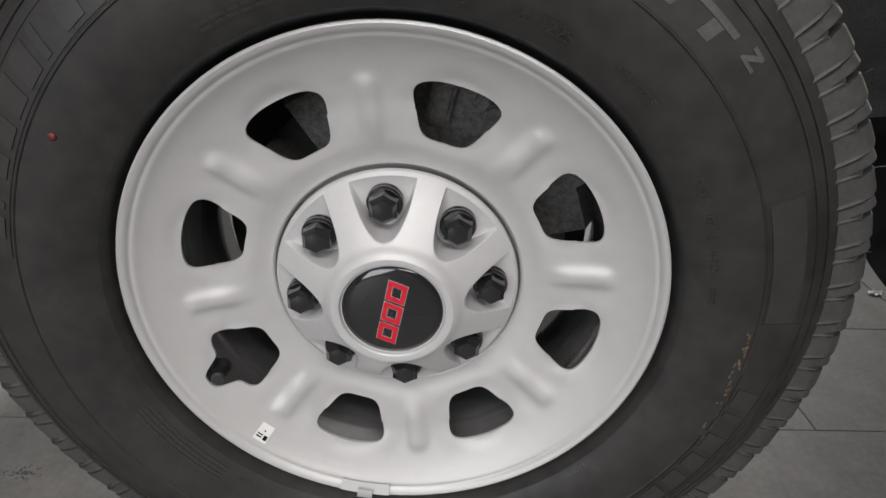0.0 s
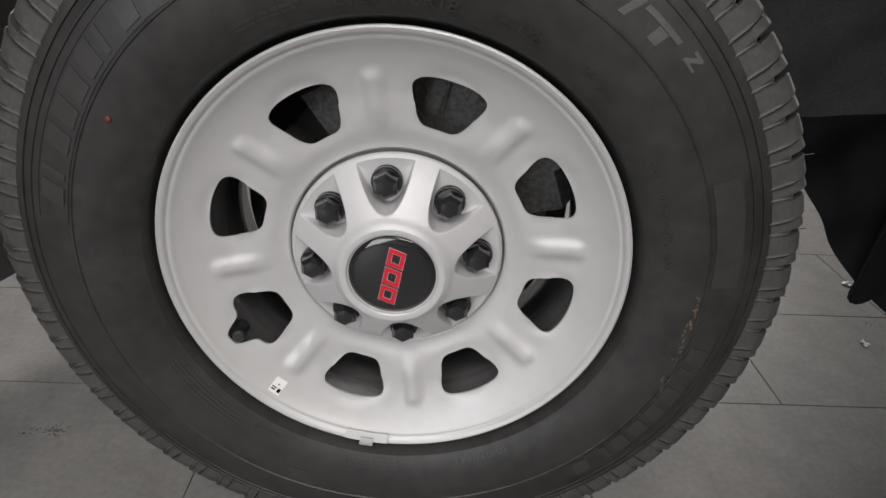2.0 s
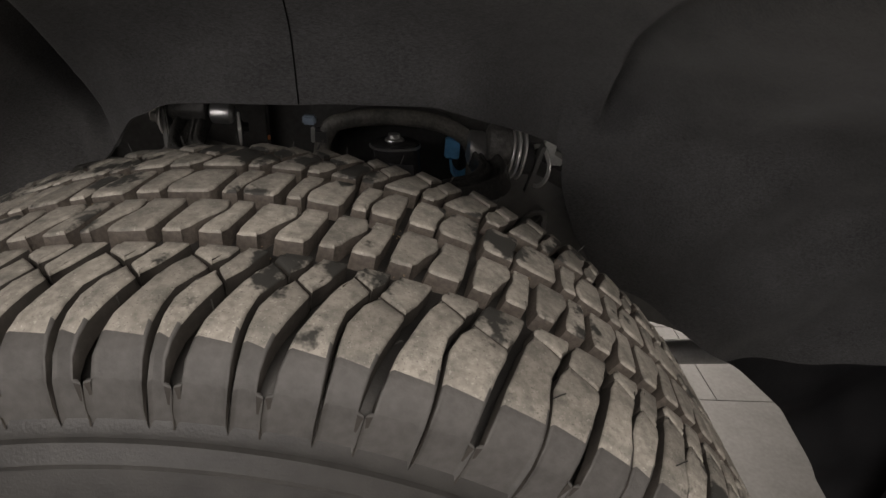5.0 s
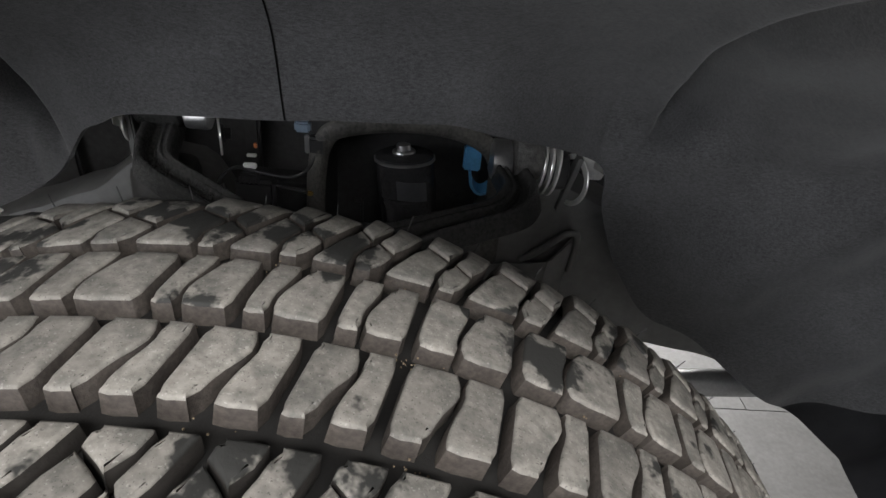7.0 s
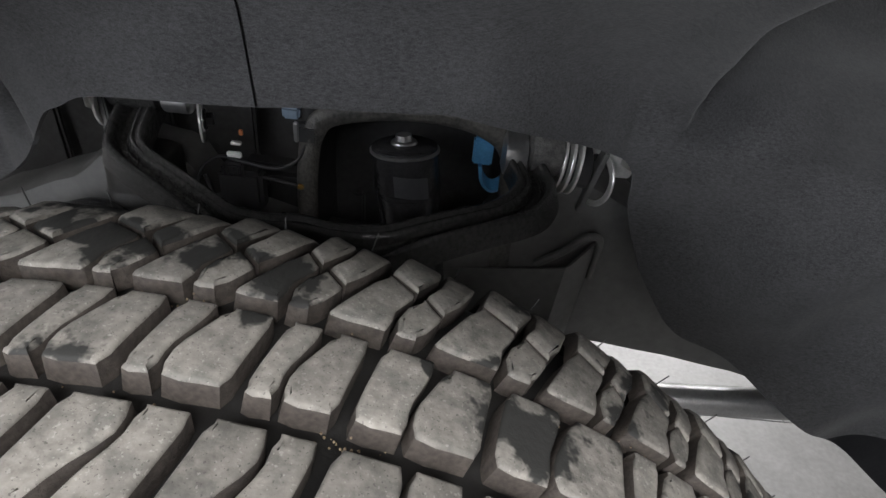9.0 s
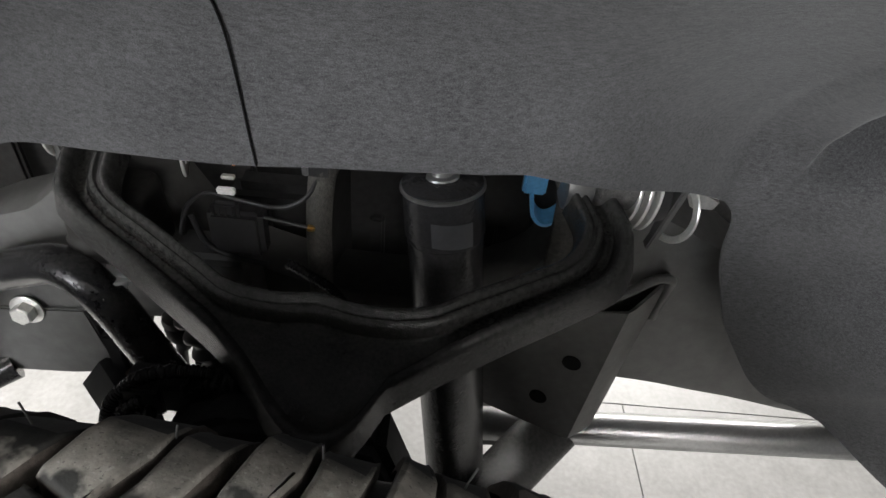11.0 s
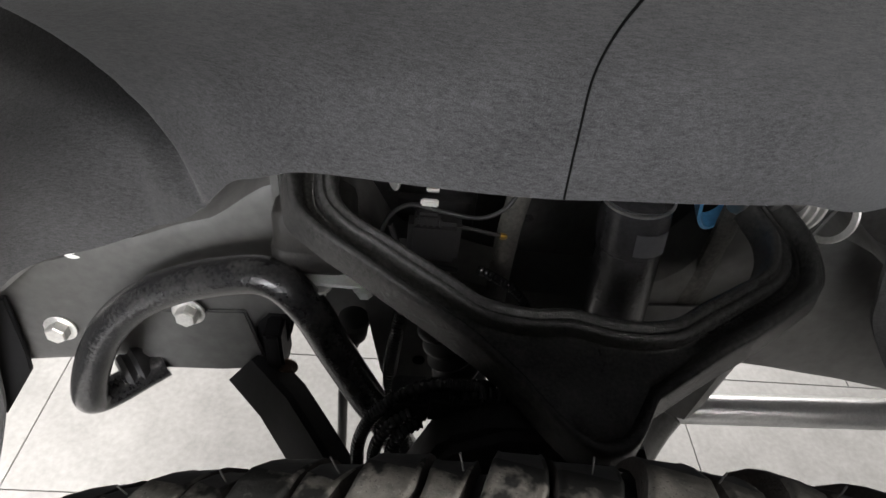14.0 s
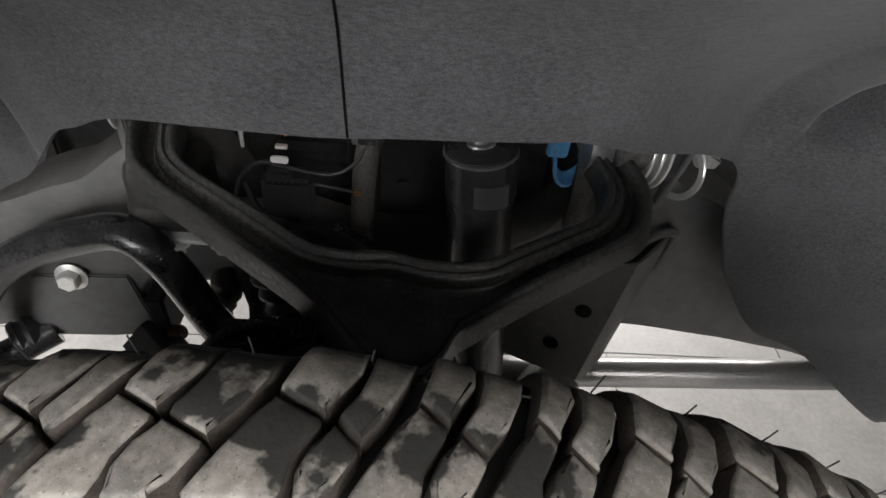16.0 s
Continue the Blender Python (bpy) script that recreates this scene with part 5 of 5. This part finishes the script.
for a, r0, r1, w in ((12, 0.150, 0.205, 0.011), (57, 0.165, 0.206, 0.016), (-52, 0.140, 0.175, 0.014), (24, 0.178, 0.206, 0.008)):
    bm = bmesh.new()
    box(bm, (-w, 0.082, r0), (w, 0.135, r1), 0.004)
    bm.transform(pose(0, 0, AX, 0, a, 0))
    part("casting_lug", bm, M_CAST, knuckle, "rough grey casting lug")
PLACE = BODY
bm = bmesh.new()
prism(bm, [(-0.062, 0.2947, 0.2665), (0.105, 0.2958, 0.2773), (0.1229, 0.3081, 0.5662), (0.0838, 0.3369, 0.6447), (0.0088, 0.3397, 0.6469), (-0.0234, 0.3408, 0.6512), (-0.0665, 0.3412, 0.6296), (-0.0973, 0.3189, 0.5732)], (0, 0.045, 0), 0.008)
part("carrier", bm, M_DARK, knuckle)
bm = bmesh.new()
tube(bm, glide([(-0.0866, 0.333, 0.5334), (-0.1186, 0.3425, 0.5018), (-0.1452, 0.3619, 0.4723)], 5), 0.022, 12)
part("steering_lug", bm, M_DARK, knuckle)

# ---- torsion bar ----
torsion = thing("torsion_bar", "bare grey steel torsion bar running along the frame", "torsion bar")
bm = bmesh.new()
tube(bm, [(0.1505, 0.5946, 0.3069), (1.5405, 0.5313, 0.4688)], 0.0225, 28)
part("rod", bm, M_STEEL, torsion)
bm = bmesh.new()
disc_stack(bm, (0.1605, 0.5942, 0.3080), (1, -0.046, 0.117), [(0, 0.024), (0.004, 0.029), (0.05, 0.029), (0.055, 0.024)], 24)
part("socket", bm, M_DARK, torsion)

# ---- blue bracket ----
blue = thing("blue_bracket", "blue painted steel hook bracket behind the arm", "bracket")
bm = bmesh.new()
hook = glide([(0.2138, 0.5552, 0.7377), (0.2172, 0.5542, 0.7174), (0.2127, 0.5538, 0.6965), (0.2014, 0.5542, 0.6864), (0.1916, 0.5551, 0.6948), (0.188, 0.557, 0.713)], 6)
shell(bm, [[p, p + Vector((0, 0.009, 0.002)), p + Vector((-0.0005, 0.016, 0.006))] for p in hook], 0.0035)
part("hook", bm, M_BLUE, blue)
bm = bmesh.new()
box(bm, (0.1777, 0.5624, 0.7124), (0.1988, 0.5734, 0.7432), 0.002)
part("block", bm, M_BLUE, blue)

# ---- spring tower arch behind the damper ----
tower = thing("spring_tower", "black pressed steel spring tower with a rolled edge", "bracket")
bm = bmesh.new()
ARCH = [(-0.0027, 0.5573, 0.5398), (-0.0039, 0.5628, 0.6396), (-0.0006, 0.5657, 0.6937), (0.0057, 0.5671, 0.7227), (0.0244, 0.5675, 0.7453), (0.086, 0.5649, 0.7624), (0.1481, 0.5611, 0.7667), (0.1933, 0.5574, 0.7567), (0.2166, 0.5548, 0.7317), (0.221, 0.5524, 0.6748), (0.2203, 0.5486, 0.5544)]
tube(bm, glide(ARCH, 6), 0.0095, 12, flat=(0.75, 1.3))
part("rolled_edge", bm, M_DUSTY, tower, "dusty grey rolled edge")
bm = bmesh.new()
g = [[Vector((0.108 + (p.x - 0.108) * k, p.y + d, 0.666 + (p.z - 0.666) * k)) for p in glide(ARCH, 6)] for k, d in ((1.0, 0.0), (0.97, 0.05), (0.9, 0.10))]
shell(bm, g, 0.003)
part("tower_wall", bm, M_DARK, tower)
bm = bmesh.new()
box(bm, (-0.0309, 0.6608, 0.5675), (0.2482, 0.6699, 0.8228), 0.004)
part("back_plate", bm, M_DARK, tower)

# ---- wiring by the front of the tower ----
loom = thing("sensor_wiring", "black sensor wires with a white clip and orange tie", "wiring")
for pts, r in (([(-0.1322, 0.5482, 0.6433), (-0.1241, 0.5546, 0.6704), (-0.1034, 0.5578, 0.6855), (-0.0724, 0.5547, 0.6825), (-0.0364, 0.555, 0.678), (-0.0128, 0.5585, 0.6896), (-0.0004, 0.5631, 0.7129)], 0.0022), ([(-0.093, 0.5537, 0.6714), (-0.0518, 0.5548, 0.6651), (-0.0098, 0.5564, 0.656)], 0.0020), ([(-0.1219, 0.554, 0.6623), (-0.1083, 0.547, 0.6339), (-0.0824, 0.5436, 0.6225), (-0.0516, 0.5442, 0.6159)], 0.003)):
    bm = bmesh.new()
    tube(bm, glide(pts, 7), r, 10)
    part("wire", bm, M_PLASTIC, loom)
for c, h, m, nm in (((-0.0859, 0.5584, 0.6893), (0.0085, 0.003, 0.0036), M_LABEL, "white_clip"), ((-0.0858, 0.5546, 0.6748), (0.012, 0.007, 0.008), M_PLASTIC, "connector"), ((-0.0838, 0.563, 0.7019), (0.006, 0.003, 0.0018), M_ZINC, "metal_tab"), ((-0.0817, 0.5758, 0.7099), (0.0022, 0.002, 0.0035), M_ORANGE, "orange_tie"), ((-0.0098, 0.5564, 0.656), (0.004, 0.003, 0.003), M_BRASS, "wire_end"), ((-0.0785, 0.5565, 0.6479), (0.026, 0.012, 0.026), M_PLASTIC, "module"), ((-0.0005, 0.5673, 0.7214), (0.012, 0.008, 0.012), M_PLASTIC, "connector"), ((-0.0188, 0.5714, 0.7432), (0.010, 0.006, 0.007), M_GREYBLUE, "fitting"), ((-0.0127, 0.5642, 0.7226), (0.003, 0.003, 0.012), M_STEEL, "pin")):
    bm = bmesh.new()
    c, h = Vector(c), Vector(h)
    box(bm, c - h, c + h, min(h) * 0.45)
    part(nm, bm, m, loom)
for dx in (-0.012, -0.006, 0.0, 0.006, 0.012):
    bm = bmesh.new()
    box(bm, (-0.0858 + dx - 0.0012, 0.5464, 0.6684), (-0.0858 + dx + 0.0012, 0.5499, 0.6794), 0.0005)
    part("connector_rib", bm, M_PLASTIC, loom)


def corrugated(name, pts, r, label, step=0.0042):
    th = thing(name, label, "hose", "wiring conduits")
    line = glide(pts, 14)
    dense, acc = [line[0]], 0.0
    for a, b in zip(line, line[1:]):
        n = max(1, round((b - a).length / (step / 4)))
        dense += [a.lerp(b, (i + 1) / n) for i in range(n)]
    bm = bmesh.new()
    tube(bm, dense, r, 12, radii=[r * (1.0 if (i // 2) % 2 else 0.80) for i in range(len(dense))])
    part("tube", bm, M_HOSE, th, "", 25)
    return th


corrugated("conduit", [(-0.1011, 0.5016, 0.651), (-0.1038, 0.4974, 0.6098), (-0.1092, 0.4923, 0.5536), (-0.1114, 0.4895, 0.5015), (-0.1042, 0.4852, 0.459), (-0.0879, 0.4663, 0.389)], 0.0078, "black corrugated wiring conduit hanging beside the frame")
corrugated("conduit", [(-0.1321, 0.3631, 0.5036), (-0.1333, 0.3656, 0.5604), (-0.1326, 0.3664, 0.5802), (-0.1287, 0.3673, 0.6013), (-0.1193, 0.3692, 0.625), (-0.1035, 0.3718, 0.6438), (-0.0864, 0.3739, 0.6554), (-0.0661, 0.3756, 0.6598), (-0.0415, 0.3769, 0.6571)], 0.0058, "black corrugated brake sensor conduit curving to the knuckle")
corrugated("conduit", [(-0.118, 0.3549, 0.5032), (-0.1192, 0.3574, 0.5654), (-0.1185, 0.3583, 0.5884), (-0.1134, 0.3591, 0.6097), (-0.104, 0.3608, 0.6282), (-0.0913, 0.364, 0.6386)], 0.0056, "black corrugated brake sensor conduit curving to the knuckle")
corrugated("conduit", [(-0.1041, 0.349, 0.5135), (-0.1053, 0.3518, 0.5864), (-0.1035, 0.3526, 0.6075), (-0.0973, 0.3552, 0.6228), (-0.0846, 0.3594, 0.6312)], 0.0054, "black corrugated brake sensor conduit curving to the knuckle")
corrugated("conduit", [(-0.031, 0.5393, 0.6245), (-0.0125, 0.5354, 0.617), (0.0121, 0.5301, 0.6038), (0.0307, 0.5208, 0.5831)], 0.0055, "black corrugated wiring conduit hanging beside the frame")
# sensor connector block and clips above the knuckle
block = thing("sensor_connector", "black plastic sensor connector with clips above the knuckle", "connector")
for nm, lo, hi in (("body", (-0.1084, 0.3656, 0.6168), (-0.0795, 0.3929, 0.6457)), ("cap", (-0.1022, 0.3685, 0.6405), (-0.0879, 0.3871, 0.6501)), ("tail", (-0.0805, 0.3672, 0.6204), (-0.0261, 0.3915, 0.6486)), ("clip", (-0.0634, 0.3655, 0.6402), (-0.0579, 0.3845, 0.6567)), ("clip", (-0.0526, 0.3652, 0.6408), (-0.0482, 0.3842, 0.6551)), ("clip", (-0.0419, 0.3649, 0.6414), (-0.0365, 0.3839, 0.6579)), ("lever", (-0.1138, 0.3657, 0.6186), (-0.107, 0.3828, 0.6351))):
    bm = bmesh.new()
    box(bm, lo, hi, 0.0022)
    part(nm, bm, M_PLASTIC, block)
for k in range(7):
    bm = bmesh.new()
    x = -0.0467 + 0.0062 * k
    disc_stack(bm, (x, 0.3737, 0.6523), (1, 0, 0.04), [(0, 0.004), (0.0008, 0.0062), (0.003, 0.0062), (0.0038, 0.004)], 14)
    part("boot_ring", bm, M_PLASTIC, block)
# frame post, steering boot, sway link
post = thing("frame_post", "satin grey frame post behind the anti-roll bar", "bracket")
bm = bmesh.new()
prism(bm, [(-0.1486, 0.5376, 0.6217), (-0.07, 0.5358, 0.6245), (-0.0684, 0.5317, 0.5541), (-0.0635, 0.5286, 0.5008), (-0.0593, 0.5249, 0.4336), (-0.0535, 0.521, 0.3599), (-0.0936, 0.5209, 0.3585), (-0.1084, 0.5242, 0.4164), (-0.1239, 0.5272, 0.4654), (-0.1343, 0.5306, 0.5191), (-0.1447, 0.5344, 0.5755)], (0, 0.05, 0.0), 0.008)
part("post", bm, M_FRAME, post)
# a hole's darkness, put on as a flat black disc
bm = bmesh.new()
disc_stack(bm, (-0.0806, 0.5286, 0.4845), (0, -1, 0), [(0, 0.007), (0.002, 0.007), (0.003, 0.006)], 20)
part("hole", bm, M_INK, post, "black disc painted in place of a drilled hole")
boot = thing("steering_boot", "black ribbed rubber steering boot", "rubber boot")
bm = bmesh.new()
a, b = Vector((-0.0725, 0.4341, 0.6638)), Vector((-0.0376, 0.4172, 0.5752))
tube(bm, [a.lerp(b, i / 32) for i in range(33)], 0.02, 20, radii=[0.0180 + 0.0030 * math.sin(i * 1.18) + 0.00008 * i for i in range(33)])
part("bellows", bm, M_PLASTIC, boot, "", 60)
link = thing("sway_link", "dark steel drop link with rubber bush", "link")
bm = bmesh.new()
tube(bm, [(-0.1591, 0.5432, 0.4935), (-0.1685, 0.5369, 0.4014), (-0.1719, 0.5243, 0.2104)], 0.0062, 12)
part("rod", bm, M_FRAME, link)
bm = bmesh.new()
disc_stack(bm, (-0.156, 0.5458, 0.5329), (-0.05, 0.0, -1), [(0, 0.010), (0.003, 0.017), (0.010, 0.018), (0.014, 0.013), (0.020, 0.017), (0.032, 0.016), (0.037, 0.010), (0.052, 0.008)], 20)
part("rubber_bush", bm, M_PLASTIC, link)

PLACE = Matrix()

# ---- scraps on the floor ----
for x, y, s, turn in ((1.063, 0.773, 1.0, 0.4), (0.953, 0.518, 0.6, 1.6)):
    bm = bmesh.new()
    g = [[Vector((s * 0.030 * (i / 6 - 0.5) + 0.004 * math.sin(j * 1.3), s * 0.016 * (j / 5 - 0.5) * (1 + 0.5 * math.sin(i * 1.9)), 0.0015 + 0.0025 * math.sin(i * 1.1 + j))) for j in range(6)] for i in range(7)]
    shell(bm, g, 0.0006)
    ob = part("paint_flake", bm, M_LABEL, None)
    ob.matrix_basis = pose(x, y, 0.0025, 0, 0, math.degrees(turn))
    tagged(ob, "small curled white paint flake lying on the floor", "debris")

# ---- dark sheet added for the unlit engine bay behind the opening ----
PLACE = BODY
bm = bmesh.new()
box(bm, (-0.60, 0.74, 0.50), (1.3, 0.76, 1.36))
inner = tagged(part("bay_backing", bm, M_DARK, None), "dark ribbed backing sheet in place of the unlit engine bay", "panel")
for x in (-0.42, -0.25, -0.13, 0.04, 0.20, 0.36, 0.55):
    bm = bmesh.new()
    box(bm, (x - 0.012, 0.728, 0.52), (x + 0.012, 0.741, 1.30), 0.004)
    part("rib", bm, M_DARK, inner)

PLACE = Matrix()

# ---- black mud flap behind the wheel ----
bm = bmesh.new()
prism(bm, [(0.800, 0.35, 0.90), (0.766, 0.35, 0.40), (0.750, 0.35, 0.215), (0.754, 0.35, 0.203), (0.762, 0.35, 0.198), (0.775, 0.35, 0.198), (0.788, 0.35, 0.206), (0.860, 0.35, 0.300), (0.880, 0.35, 0.450), (0.880, 0.35, 0.90)], (0, 0.012, 0), 0.004)
tagged(part("mud_flap", bm, M_TRIM, None), "black plastic mud flap behind the wheel opening", "mud flap")
# ---- door panel behind the wheel ----
bm = bmesh.new()
prism(bm, [(0.70, -0.02, 0.45), (1.40, -0.02, 0.40), (1.40, -0.02, 1.36), (0.80, -0.02, 1.36)], (0, 0.03, 0), 0.006)
tagged(part("door_panel", bm, M_BODY, None), "dark painted lower door panel behind the wheel", "body panel")

# ---- grit on the floor ----
rnd = random.Random(8)
for x, y, w, n in ((-0.560, 0.152, 0.030, 70), (-0.60, 0.145, 0.020, 24), (1.02, 0.60, 0.02, 20)):
    bm = bmesh.new()
    for k in range(n):
        a, q = rnd.uniform(0, 6.28), rnd.random() ** 0.7
        c = Vector((x + w * q * math.cos(a) * 1.1, y + w * q * math.sin(a) * 0.7, 0.0001))
        g = rnd.uniform(0.0006, 0.0034) * (1.2 - q)
        disc_stack(bm, c, (rnd.uniform(-0.2, 0.2), rnd.uniform(-0.2, 0.2), 1), [(0, g), (0.0004, g * 0.8)], sides=5)
    tagged(part("floor_grit", bm, M_GRIME, None), "dark gritty patch of dirt on the floor tile", "dirt", kind="stuff")

PLACE = BODY
# added dark filler that hides the bright floor seen through the bay
cross = thing("bay_filler", "dark ribbed filler block behind the frame rail", "frame part")
bm = bmesh.new()
box(bm, (-0.13, 0.665, 0.37), (0.23, 0.71, 0.62), 0.012)
part("beam", bm, M_DARK, cross)
for x in (-0.09, 0.04, 0.18):
    bm = bmesh.new()
    box(bm, (x - 0.008, 0.653, 0.39), (x + 0.008, 0.667, 0.60), 0.003)
    part("rib", bm, M_DARK, cross)

PLACE = Matrix()

# ---- floor tiles: a third of a tile shifted from row to row, the whole grid turned a little from the wheel ----
TX, TY, SPIN = 0.60, 0.30, radians(2.3)
GRID = Matrix.Translation((0, 0.285, 0)) @ Matrix.Rotation(SPIN, 4, "Z")
tile_mesh = None
rest = bmesh.new()
for j in range(-26, 27):
    for i in range(-16, 17):
        lo = Vector((0.085 + i * TX - (j % 3) * TX / 3, j * TY, 0))
        mid = GRID @ (lo + Vector((TX / 2, TY / 2, 0)))
        if not (-5.6 < mid.x < 7.6 and -5.8 < mid.y < 6.8):
            continue
        if -2.4 < mid.x < 2.6 and -1.2 < mid.y < 3.2:
            if tile_mesh is None:
                bm = bmesh.new()
                box(bm, (0.0009, 0.0009, -0.004), (TX - 0.0009, TY - 0.0009, 0.0), 0.0006)
                tile_mesh = bpy.data.meshes.new("tile")
                bm.to_mesh(tile_mesh)
                bm.free()
                tile_mesh.materials.append(M_FLOOR)
            ob = new("tile", tile_mesh)
            ob.parent, ob.matrix_basis = floor, GRID @ Matrix.Translation(lo)
        else:
            prism(rest, [GRID @ (lo + Vector(q)) for q in ((0.0009, 0.0009, -0.004), (TX - 0.0009, 0.0009, -0.004), (TX - 0.0009, TY - 0.0009, -0.004), (0.0009, TY - 0.0009, -0.004))], (0, 0, 0.004))
tagged(part("tile_rest", rest, M_FLOOR, floor), kind="stuff")
